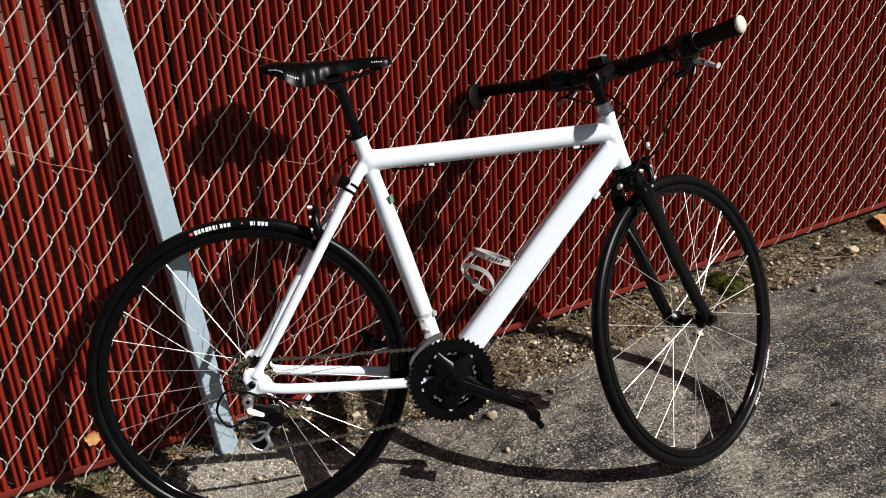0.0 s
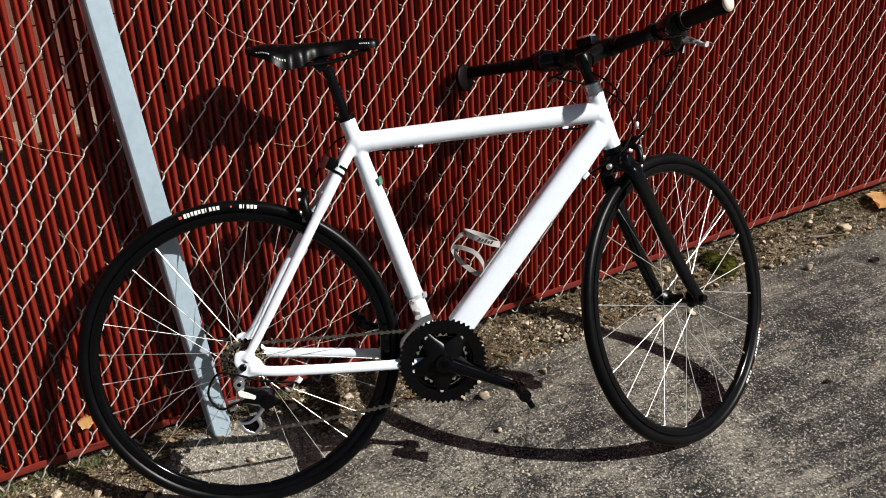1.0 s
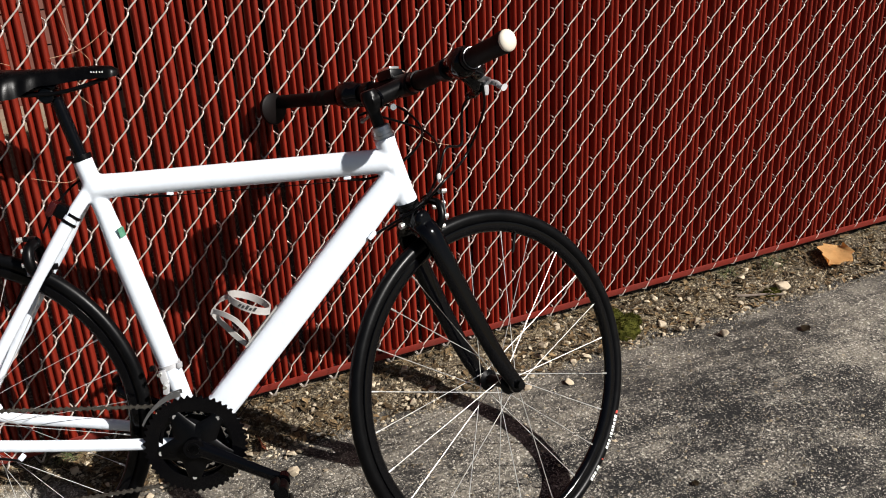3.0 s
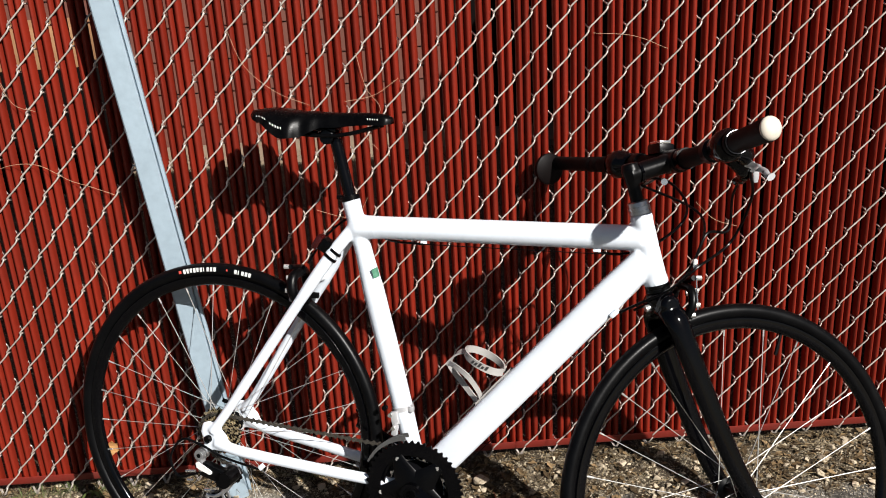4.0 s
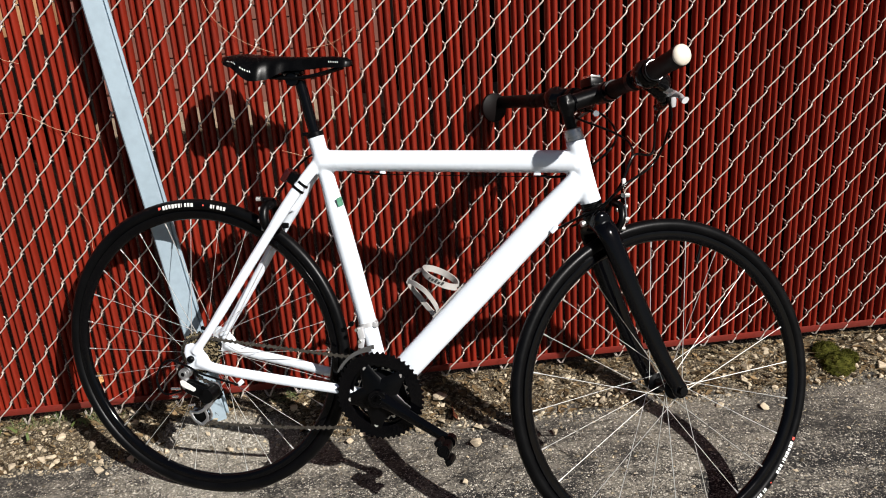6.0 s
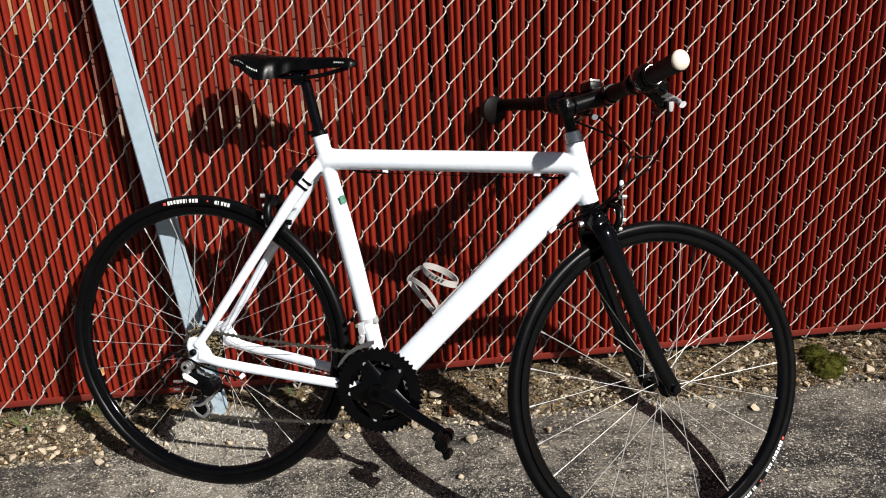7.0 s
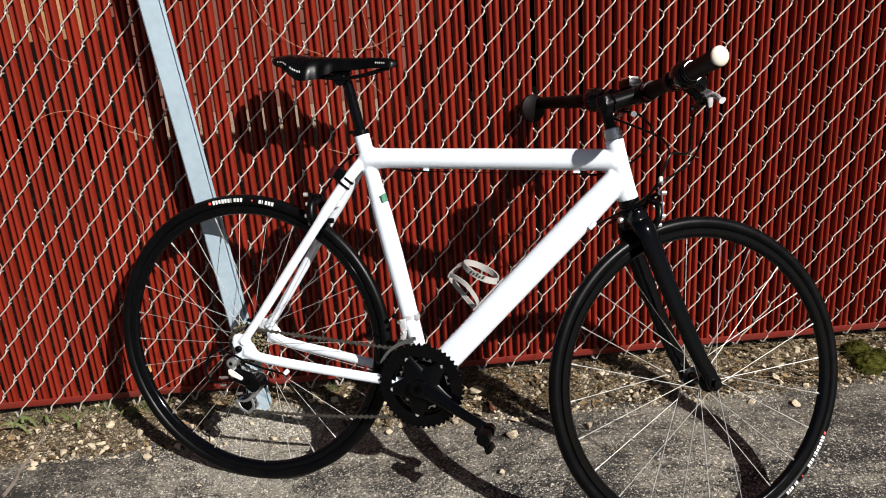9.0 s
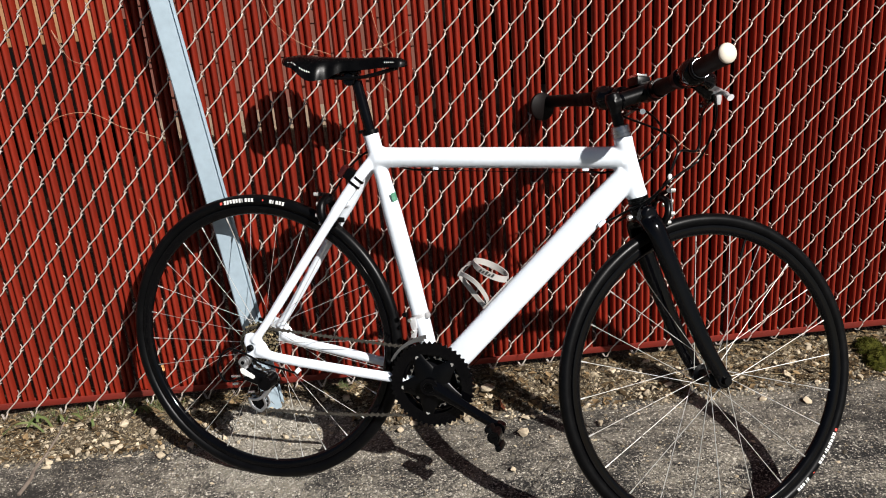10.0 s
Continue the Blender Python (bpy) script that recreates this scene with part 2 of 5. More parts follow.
    edge = math_node(nt, "ADD", sep.outputs["Y"], math_node(nt, "MULTIPLY", noisy(nt, at, 9, 6, 0.65), 0.16))
    # a tongue of asphalt reaches the fence beside the post
    tongue = nt.nodes.new("ShaderNodeMapRange")
    tongue.interpolation_type = "SMOOTHSTEP"
    tongue.inputs["From Min"].default_value, tongue.inputs["From Max"].default_value = 0.24, 0.11
    nt.links.new(math_node(nt, "ABSOLUTE", math_node(nt, "SUBTRACT", sep.outputs["X"], 0.02)), tongue.inputs["Value"])
    edge = math_node(nt, "SUBTRACT", edge, math_node(nt, "MULTIPLY", tongue.outputs[0], 0.095))
    rng = nt.nodes.new("ShaderNodeMapRange")
    rng.inputs["From Min"].default_value, rng.inputs["From Max"].default_value = -0.068, -0.052
    nt.links.new(edge, rng.inputs["Value"])
    nt.links.new(mixed(nt, rng.outputs[0], asphalt, dirt), b.inputs["Base Color"])
    relief(nt, b, bumps, 0.9, 0.0034)
    return m


GROUND = ground_material()


# ---- mesh tools ----
def part(name, bm, mat, parent=None, label="", smooth=True):
    me = bpy.data.meshes.new(name)
    bmesh.ops.recalc_face_normals(bm, faces=bm.faces)
    bm.to_mesh(me)
    bm.free()
    me.materials.append(mat)
    if smooth:
        me.polygons.foreach_set("use_smooth", [True] * len(me.polygons))
        me.set_sharp_from_angle(angle=radians(38))
    ob = new(name, me)
    if parent is not None:
        ob.parent = parent
    return tagged(ob, label) if label else ob


def thing(ob, label, category, group="", kind=""):
    return tagged(ob, label, category, group, kind)


def tube(bm, pts, radii, sides=10, squash=1.0, side_dir=None, caps=True):
    """A tube along points; radii: one or a list; squash narrows it across side_dir."""
    pts = [Vector(p) for p in pts]
    n = len(pts)
    radii = [radii] * n if isinstance(radii, (int, float)) else radii
    tan = [(pts[min(i + 1, n - 1)] - pts[max(i - 1, 0)]).normalized() for i in range(n)]
    ref = Vector(side_dir) if side_dir else (Vector((0, 1, 0)) if abs(tan[0].y) < 0.9 else Vector((1, 0, 0)))
    rings = []
    for i in range(n):
        u = (ref - tan[i] * ref.dot(tan[i])).normalized()
        v = tan[i].cross(u)
        if not side_dir:
            ref = u
        rings.append([bm.verts.new(pts[i] + radii[i] * (math.cos(k * math.tau / sides) * u * squash + math.sin(k * math.tau / sides) * v)) for k in range(sides)])
    for a, b in zip(rings, rings[1:]):
        for k in range(sides):
            bm.faces.new((a[k], a[(k + 1) % sides], b[(k + 1) % sides], b[k]))
    if caps:
        bm.faces.new(rings[0][::-1])
        bm.faces.new(rings[-1])
    return rings


def box_tube(bm, pts, half_y, half_n, sides=28, power=4.0):
    """A straight tube with a rounded-box section: half_y across y, half_n across the other way."""
    t = (pts[-1] - pts[0]).normalized()
    u = Vector((0, 1, 0))
    v = t.cross(u)

    def bent(c):
        return math.copysign(abs(c) ** (2 / power), c)

    rings = [[bm.verts.new(p + a * bent(math.cos(k * math.tau / sides)) * u + b * bent(math.sin(k * math.tau / sides)) * v) for k in range(sides)] for p, a, b in zip(pts, half_y, half_n)]
    for a, b in zip(rings, rings[1:]):
        for k in range(sides):
            bm.faces.new((a[k], a[(k + 1) % sides], b[(k + 1) % sides], b[k]))
    bm.faces.new(rings[0][::-1])
    bm.faces.new(rings[-1])


def curve_pts(ctrl, steps=8):
    """Catmull-Rom points through the control points."""
    c = [Vector(p) for p in ctrl]
    c = [2 * c[0] - c[1]] + c + [2 * c[-1] - c[-2]]
    out = []
    for i in range(1, len(c) - 2):
        for s in range(steps):
            t = s / steps
            a, b, d, e = c[i - 1:i + 3]
            out.append(0.5 * (2 * b + (d - a) * t + (2 * a - 5 * b + 4 * d - e) * t * t + (3 * b - a - 3 * d + e) * t ** 3))
    return out + [c[-2]]


def lathe(bm, profile, segs=64, centre=(0, 0, 0), closed=False, a0=0.0, a1=math.tau):
    """Turns (radius, y) points round the y axis through centre."""
    c = Vector(centre)
    full = abs(a1 - a0 - math.tau) < 1e-6
    count = segs if full else segs + 1
    rings = [[bm.verts.new(c + Vector((r * math.cos(a0 + (a1 - a0) * k / segs), y, r * math.sin(a0 + (a1 - a0) * k / segs)))) for r, y in profile] for k in range(count)]
    m = len(profile)
    for k in range(segs):
        a, b = rings[k], rings[(k + 1) % count]
        for j in range(m if closed else m - 1):
            bm.faces.new((a[j], a[(j + 1) % m], b[(j + 1) % m], b[j]))
    return rings


def box(bm, size, m=Matrix.Identity(4), bevel=0.0):
    r = bmesh.ops.create_cube(bm, size=1.0, matrix=m @ Matrix.Diagonal((*size, 1)))
    if bevel:
        edges = list({e for v in r["verts"] for e in v.link_edges})
        bmesh.ops.bevel(bm, geom=edges, offset=bevel, segments=2, affect="EDGES", profile=0.6)


def ball(bm, radius, m, u=12, v=8):
    bmesh.ops.create_uvsphere(bm, u_segments=u, v_segments=v, radius=radius, matrix=m)


def prism(bm, outline, y0, y1):
    """A plate: an (x, z) outline made solid between y0 and y1."""
    a = [bm.verts.new((x, y0, z)) for x, z in outline]
    b = [bm.verts.new((x, y1, z)) for x, z in outline]
    bm.faces.new(a)
    bm.faces.new(b[::-1])
    n = len(a)
    for i in range(n):
        bm.faces.new((a[i], b[i], b[(i + 1) % n], a[(i + 1) % n]))


rnd = random.Random(7)

# ---- ground ----
def ground_z(x, y):
    """Height of the ground: dirt heaped along the fence, asphalt falling gently away from it."""
    t = min(max((y + 0.17) / 0.17, 0.0), 1.0)
    z = 0.008 + 0.040 * t * t * (3 - 2 * t) if y < 0.3 else 0.048
    if y < -0.17:
        z = 0.008 + max(y + 0.17, -1.2) * 0.045
    fade = 1.0 if -1.4 < y < 0.6 and -1.5 < x < 3.4 else 0.0
    rough = 0.010 * t + 0.0025
    z += 0.024 * math.exp(-((x + 0.03) / 0.075) ** 2 - ((y + 0.02) / 0.055) ** 2)
    return z + fade * (rough * noise.noise(Vector((x * 9, y * 9, 0))) + 0.45 * rough * noise.noise(Vector((x * 31, y * 31, 2))))


def axis_steps(fine0, fine1, step, far):
    n = round((fine1 - fine0) / step)
    mid = [fine0 + (fine1 - fine0) * i / n for i in range(n + 1)]
    return [fine0 - far * k for k in (1.0, 0.25, 0.06, 0.012, 0.003)] + mid + [fine1 + far * k for k in (0.003, 0.012, 0.06, 0.25, 1.0)]


gx, gy = axis_steps(-1.1, 2.9, 0.0125, 300), axis_steps(-1.3, 0.12, 0.0125, 300)
gv = [(x, y, ground_z(x, y)) for y in gy for x in gx]
w = len(gx)
gf = [(j * w + i, j * w + i + 1, (j + 1) * w + i + 1, (j + 1) * w + i) for j in range(len(gy) - 1) for i in range(w - 1)]
me = bpy.data.meshes.new("ground")
me.from_pydata(gv, [], gf)
me.materials.append(GROUND)
me.polygons.foreach_set("use_smooth", [True] * len(gf))
thing(new("ground", me), "worn grey asphalt with pale aggregate and a strip of brown dirt", "ground", kind="structure")

# ---- what shows through the gaps of the fence ----
bm = bmesh.new()
box(bm, (6.60, 0.20, 3.2), pose(-2.70, 2.98, 1.6))
wall = thing(part("wall_behind", bm, SIDING, smooth=False), "sunlit pink-brown boarded wall standing behind the fence", "wall", kind="structure")
bm = bmesh.new()
prism(bm, [(-3.30, 0.0), (3.30, 0.0), (3.30, 0.150), (-3.30, 0.150)], -0.014, 0.0)
board = part("board", bm, SIDING, wall, smooth=False)
board.location = (-2.70, 2.878, 0.18)
for k in range(1, 18):
    more = new("board", board.data)
    more.parent = wall
    more.location = (-2.70, 2.878, 0.18 + 0.158 * k)
bm = bmesh.new()
box(bm, (7.24, 0.30, 0.10), pose(-2.38, 2.70, 0.03), 0.008)
thing(part("pavement", bm, CONCRETE), "pale concrete strip along the wall behind the fence", "pavement", kind="structure")

# tall dark slab added where the gaps show only shade
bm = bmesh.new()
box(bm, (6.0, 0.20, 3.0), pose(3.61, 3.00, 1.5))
thing(part("wall_dark", bm, GAP_SHADE, smooth=False), "tall near-black slab added beyond the boarded wall for shaded gaps", "wall", kind="structure")

# low dark box added close behind the right-hand slats, for their shaded gaps
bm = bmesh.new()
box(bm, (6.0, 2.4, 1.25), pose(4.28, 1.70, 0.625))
thing(part("wall_dark", bm, GAP_SHADE, smooth=False), "low near-black box added behind the fence for shaded gaps", "wall", kind="structure")

# another dark box added far left, so the gaps there stay shaded
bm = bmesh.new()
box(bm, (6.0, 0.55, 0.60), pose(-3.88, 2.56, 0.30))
thing(part("wall_dark", bm, GAP_SHADE, smooth=False), "low near-black box added behind the fence for shaded gaps", "wall", kind="structure")
bm = bmesh.new()
box(bm, (5.9, 0.30, 0.17), pose(-3.86, 2.44, 0.685), 0.01)
thing(part("timber", bm, TIMBER), "pale sawn timber lying on the low dark backing", "timber")

# ---- fence: slats, wire mesh, bottom rail ----
COL, X0, HALF, Z0, SAG = 0.0374, 0.0070, 0.0432, 0.0350, 0.010
FIRST, LAST, TOP, RAIL_Z = -30, 86, 2.50, 0.083
fence = new("fence")
fence.location = (1.0, 0, 0)
thing(fence, "chain-link fence threaded with upright red plastic slats", "fence", kind="structure")


def on_fence(ob):
    ob.parent = fence
    ob.matrix_parent_inverse = Matrix.Translation((-1.0, 0, 0))
    return ob


def slat_mesh(fin):
    """One slat: two rounded hollow ribs with a deep groove between; some carry a thin fin at the back edge."""
    prof = [(-0.0150, 0.0085)]
    for c, r in ((-0.0083, 0.0065), (0.0063, 0.0073)):
        prof += [(c - r * math.copysign(abs(math.cos(radians(v))) ** 1.06, math.cos(radians(v))), 0.0072 - 0.0162 * math.sin(radians(v)) ** 1.02) for v in (0, 6, 16, 30, 48, 69, 90, 111, 132, 150, 164, 174, 180)]
    prof += [(0.0140, 0.0240), (0.0128, 0.0240), (0.0126, 0.0085)] if fin else [(0.0140, 0.0085)]
    bm = bmesh.new()
    rows = [[bm.verts.new((x, y, z)) for x, y in prof] for z in (RAIL_Z + 0.006, 0.6, 1.2, TOP)]
    for a, b in zip(rows, rows[1:]):
        for i in range(len(prof)):
            bm.faces.new((a[i], a[(i + 1) % len(prof)], b[(i + 1) % len(prof)], b[i]))
    bm.faces.new(rows[-1])
    me = bpy.data.meshes.new("slat")
    bmesh.ops.recalc_face_normals(bm, faces=bm.faces)
    bm.to_mesh(me)
    bm.free()
    me.materials.append(RED)
    me.polygons.foreach_set("use_smooth", [True] * len(me.polygons))
    me.set_sharp_from_angle(angle=radians(50))
    return me


def wire_mesh(odd):
    """One bent wire of the mesh: front strands climb to the right, back strands return; the foot is knuckled."""
    low = Z0 + SAG + (HALF if odd else 0.0)
    pts = []
    for j in range(int((TOP + 0.1) / (2 * HALF))):
        z = 2 * HALF * j + low
        for u, yy, zz in ((-0.030, -0.0070, -0.070), (-0.026, -0.0100, 0.025), (0.018, -0.0114, 0.100), (0.13, -0.0110, 0.200), (0.40, -0.0106, 0.410), (0.66, -0.0104, 0.625), (0.89, -0.0106, 0.820), (0.982, -0.0102, 0.935),
                          (1.012, -0.0074, 1.050), (1.012, -0.0010, 1.090), (0.985, 0.0056, 1.115), (0.92, 0.0096, 1.165), (0.80, 0.0106, 1.27), (0.5, 0.0104, 1.5), (0.15, 0.0100, 1.80), (0.02, 0.0060, 1.905), (-0.022, -0.001, 1.925)):
            if z + zz * HALF > 0.074:
                pts.append((u * COL, yy, z + zz * HALF))
    x, y, z = pts[0]
    pts = [(x - 0.0190, 0.0060, 0.0790), (x - 0.0150, 0.0010, 0.0720), (x - 0.0110, -0.0050, 0.0675), (x - 0.0070, -0.0090, 0.0690)] + pts
    bm = bmesh.new()
    tube(bm, pts, [0.0012, 0.0013, 0.0014, 0.0015] + [0.00185] * (len(pts) - 4), 6)
    me = bpy.data.meshes.new("wire")
    bmesh.ops.recalc_face_normals(bm, faces=bm.faces)
    bm.to_mesh(me)
    bm.free()
    me.materials.append(ZINC)
    me.polygons.foreach_set("use_smooth", [True] * len(me.polygons))
    return me


SLATS, WIRES = (slat_mesh(False), slat_mesh(True)), (wire_mesh(False), wire_mesh(True))
def fence_column(i, rnd):
    """One slat and the wire beside it."""
    x = X0 + i * COL
    ob = on_fence(new("slat", SLATS[x > 0.80]))
    ob.location = (x + COL / 2 + max(-0.0030, min(0.0030, rnd.gauss(0, 0.0016))), rnd.uniform(-0.0004, 0.0016), rnd.uniform(-0.004, 0.003))
    ob.scale.x = rnd.uniform(1.04, 1.11) if -0.1 < x < 1.05 else rnd.uniform(0.99, 1.05) if x > 0 else rnd.uniform(1.03, 1.08) if x > -0.28 else rnd.uniform(0.95, 1.02)
    ob.rotation_euler = (0, rnd.uniform(-0.0012, 0.0012), rnd.uniform(-0.06, 0.06))
    ob = on_fence(new("wire", WIRES[i % 2]))
    ob.location = (x, 0, SAG * (x - 1.0) + rnd.uniform(-0.001, 0.001))


for i in range(FIRST, LAST):
    fence_column(i, rnd)
further = random.Random(11)
for i in [*range(FIRST - 26, FIRST), *range(LAST, LAST + 34)]:
    fence_column(i, further)

# bottom rail: a shallow channel that holds the slat ends
bm = bmesh.new()
prof = [(0.0095, 0.0), (0.0105, 0.014), (0.0085, 0.0145), (0.0078, 0.003), (-0.0078, 0.003), (-0.0090, 0.016), (-0.0112, 0.0155), (-0.0108, 0.0), (-0.0085, -0.0028), (0.0080, -0.0028)]
for xa, xb, dz in ((-2.10, -0.120, 0.0015), (-0.118, 1.10, 0.0), (1.103, 4.48, -0.001)):
    rows = [[bm.verts.new((x, y, RAIL_Z + z + dz)) for y, z in prof] for x in (xa, (xa + xb) / 2, xb)]
    for a, b in zip(rows, rows[1:]):
        for k in range(len(prof)):
            bm.faces.new((a[k], a[(k + 1) % len(prof)], b[(k + 1) % len(prof)], b[k]))
    bm.faces.new(rows[0])
    bm.faces.new(rows[-1])
on_fence(part("bottom_rail", bm, RAIL, label="faded red plastic channel along the slat feet"))

# ---- leaning post ----
bm = bmesh.new()
lip = [(-0.026, -0.016), (-0.0235, -0.019), (0.0140, -0.019), (0.0156, -0.0175), (0.0160, -0.0040), (0.0180, -0.0040), (0.0184, -0.0090), (0.0232, -0.0090), (0.0242, -0.0078), (0.0242, 0.010), (0.0220, 0.012), (-0.0235, 0.012), (-0.026, 0.010)]
rows = [[bm.verts.new((x, y, z)) for x, y in lip] for z in (-0.08, 0.3, 0.8, 1.3, 1.9)]
for a, b in zip(rows, rows[1:]):
    for k in range(len(lip)):
        bm.faces.new((a[k], a[(k + 1) % len(lip)], b[(k + 1) % len(lip)], b[k]))
bm.faces.new(rows[0])
bm.faces.new(rows[-1])
post = part("steel_post", bm, POST)
up = Vector((-0.0965, -0.0210, 1.0)).normalized()
side = Vector((math.cos(radians(10)), math.sin(radians(10)), 0.0))
side = (side - up * side.dot(up)).normalized()
post.matrix_world = Matrix.Translation((-0.0095, -0.0486, 0.0)) @ Matrix((side, up.cross(side), up)).transposed().to_4x4()
thing(post, "pale galvanised steel post leaning in front of the red fence", "post")

# ---- bicycle ----
# Bike space: x forward, y to its left, z up, rear axle at the origin.
LEAN = Matrix(((0.94266, 0.32618, 0.07072, 0.01599), (-0.33376, 0.92125, 0.19975, -0.22621), (0.0, -0.21190, 0.97729, 0.32615), (0, 0, 0, 1)))
BASE = Vector((0.5, 0.0, -0.336))
bike = new("bicycle")
bike.matrix_world = LEAN @ Matrix.Translation(BASE)
thing(bike, "white flat-bar road bicycle with black wheels leaning on the fence", "bicycle")

STEER, BAR_TURN = 34.0, 37.0
AXIS_AT, AXIS = Vector((0.838, 0, 0.352)), Vector((-0.275, 0, 0.961)).normalized()


def turned(angle):
    return Matrix.Translation(AXIS_AT) @ Matrix.Rotation(radians(angle), 4, AXIS) @ Matrix.Translation(-AXIS_AT)


FORK, BARS = turned(STEER), turned(BAR_TURN)
HUB_F = AXIS_AT - 0.400 * AXIS + 0.055 * Vector((0.961, 0, 0.275))


def bike_part(name, bm, mat, label="", m=None, smooth=True):
    """A part of the bicycle, from a mesh in bike space, turned with the fork or bars if m is given."""
    if m:
        bm.transform(m)
    ob = part(name, bm, mat, bike, label, smooth)
    ob.location = -BASE
    return ob


def sub_part(name, bm, mat, parent, label="", m=None, smooth=True):
    if m:
        bm.transform(m)
    return part(name, bm, mat, parent, label, smooth)


def loose_parts(name, bm, mat, parent, label="", m=None, smooth=True):
    """One part for each separate piece of the mesh."""
    if m:
        bm.transform(m)
    bm.verts.index_update()
    bm.verts.ensure_lookup_table()
    seen = set()
    for v in bm.verts:
        if v.index in seen:
            continue
        todo, island = [v], []
        seen.add(v.index)
        while todo:
            u = todo.pop()
            island.append(u)
            for e in u.link_edges:
                o = e.other_vert(u)
                if o.index not in seen:
                    seen.add(o.index)
                    todo.append(o)
        piece = bmesh.new()
        twin = {u: piece.verts.new(u.co) for u in island}
        for f in {f for u in island for f in u.link_faces}:
            piece.faces.new([twin[u] for u in f.verts])
        part(name, piece, mat, parent, label, smooth)
    bm.free()


BB, SEAT_TOP = Vector((0.415, 0, -0.060)), Vector((0.274, 0, 0.476))
HEAD_TOP, HEAD_LOW = Vector((0.806, 0, 0.474)), Vector((0.839, 0, 0.352))


def along(a, b, *ts):
    return [a.lerp(b, t) for t in ts]


# frame
bm = bmesh.new()
ts = (0, 0.06, 0.14, 0.3, 0.5, 0.68, 0.80, 0.9, 1.0)
tube(bm, along(BB, SEAT_TOP, *ts), (0.0165, 0.0165, 0.0172, 0.0195, 0.0208, 0.0205, 0.0168, 0.0165, 0.0175), 20)
tube(bm, along(Vector((0.288, 0, 0.424)), Vector((0.812, 0, 0.432)), 0, 0.04, 0.1, 0.5, 0.9, 1), (0.0232, 0.0222, 0.0215, 0.0220, 0.0225, 0.0225), 20)
box_tube(bm, along(Vector((0.426, 0, -0.048)), Vector((0.820, 0, 0.398)), 0, 0.12, 0.5, 0.85, 1), (0.0215, 0.0225, 0.0230, 0.0225, 0.0205), (0.0270, 0.0290, 0.0293, 0.0284, 0.0250))
tube(bm, along(HEAD_TOP, HEAD_LOW, 0, 0.08, 0.12, 0.5, 0.88, 0.92, 1), (0.0195, 0.0195, 0.0188, 0.0188, 0.0198, 0.0210, 0.0210), 20)
tube(bm, [BB + Vector((0, -0.036, 0)), BB + Vector((0, 0.036, 0))], 0.0215, 20)
for s in (-1, 1):
    tube(bm, curve_pts([(0.012, s * 0.066, -0.006), (0.06, s * 0.064, -0.020), (0.18, s * 0.055, -0.036), (0.30, s * 0.042, -0.051), (0.395, s * 0.030, -0.062)], 5), 0.0118, 12, 0.75)
    tube(bm, curve_pts([(0.006, s * 0.066, 0.012), (0.05, s * 0.060, 0.075), (0.15, s * 0.046, 0.228), (0.235, s * 0.028, 0.358), (0.286, s * 0.004, 0.428)], 5), (0.0098,) * 6 + (0.0108,) * 7 + (0.0125,) * 8, 12)
    prism(bm, [(-0.019, 0.012), (-0.014, 0.030), (0.000, 0.036), (0.016, 0.030), (0.038, 0.010), (0.046, -0.012), (0.030, -0.026), (0.006, -0.024), (-0.010, -0.040), (-0.018, -0.028), (-0.012, -0.010)], s * 0.063, s * 0.070)
tube(bm, [(0.205, -0.036, 0.318), (0.205, 0.036, 0.318)], 0.007, 8)
tube(bm, [(0.330, -0.040, -0.054), (0.330, 0.040, -0.054)], 0.007, 8)
ball(bm, 0.0236, Matrix.Translation((0.2900, 0, 0.4225)) @ Matrix.Diagonal((1.0, 0.95, 1.0, 1)), 20, 14)
frame_ob = bike_part("frame", bm, WHITE, "glossy white aluminium frame with fat smooth-welded tubes")


def weld(ob, size, rounds):
    """Melts the joined tubes of a part into one skin with soft weld fillets."""
    m = ob.modifiers.new("weld", "REMESH")
    m.mode, m.voxel_size, m.use_smooth_shade = "VOXEL", size, True
    m = ob.modifiers.new("fillet", "SMOOTH")
    m.factor, m.iterations = 0.5, rounds


weld(frame_ob, 0.0026, 9)

bm = bmesh.new()
for at, d in (((0.771, -0.018, 0.301), (0.009, 0.010, 0.018)), ((0.110, -0.064, -0.047), (0.010, 0.008, 0.012)), ((0.735, -0.008, 0.4075), (0.014, 0.006, 0.006)), ((0.42, -0.008, 0.4035), (0.012, 0.006, 0.006))):
    box(bm, d, pose(*at, 0, 45 if at[2] < 0.38 else 0, 0), 0.002)
loose_parts("cable_stop", bm, WHITE, frame_ob)
bm = bmesh.new()
box(bm, (0.013, 0.0012, 0.018), pose(0.3285, -0.0150, 0.342, 0, -14, 50))
sub_part("sticker", bm, GREEN, frame_ob, "small green foil sticker", smooth=False)
bm = bmesh.new()
d = (SEAT_TOP - BB).normalized()
tube(bm, [SEAT_TOP - 0.003 * d, SEAT_TOP + 0.006 * d], 0.0184, 20)
box(bm, (0.012, 0.010, 0.008), Matrix.Translation(SEAT_TOP + 0.002 * d + Vector((-0.020, 0, 0))), 0.002)
sub_part("seat_clamp", bm, SATIN, frame_ob)
bm = bmesh.new()
h0 = HEAD_TOP
tube(bm, [h0 + k * AXIS for k in (0.0, 0.006, 0.0062, 0.0078, 0.008, 0.013, 0.0132, 0.0145, 0.0147, 0.021, 0.0225)], (0.0190, 0.0190, 0.0178, 0.0178, 0.0192, 0.0192, 0.0176, 0.0176, 0.0186, 0.0180, 0.0150), 20)
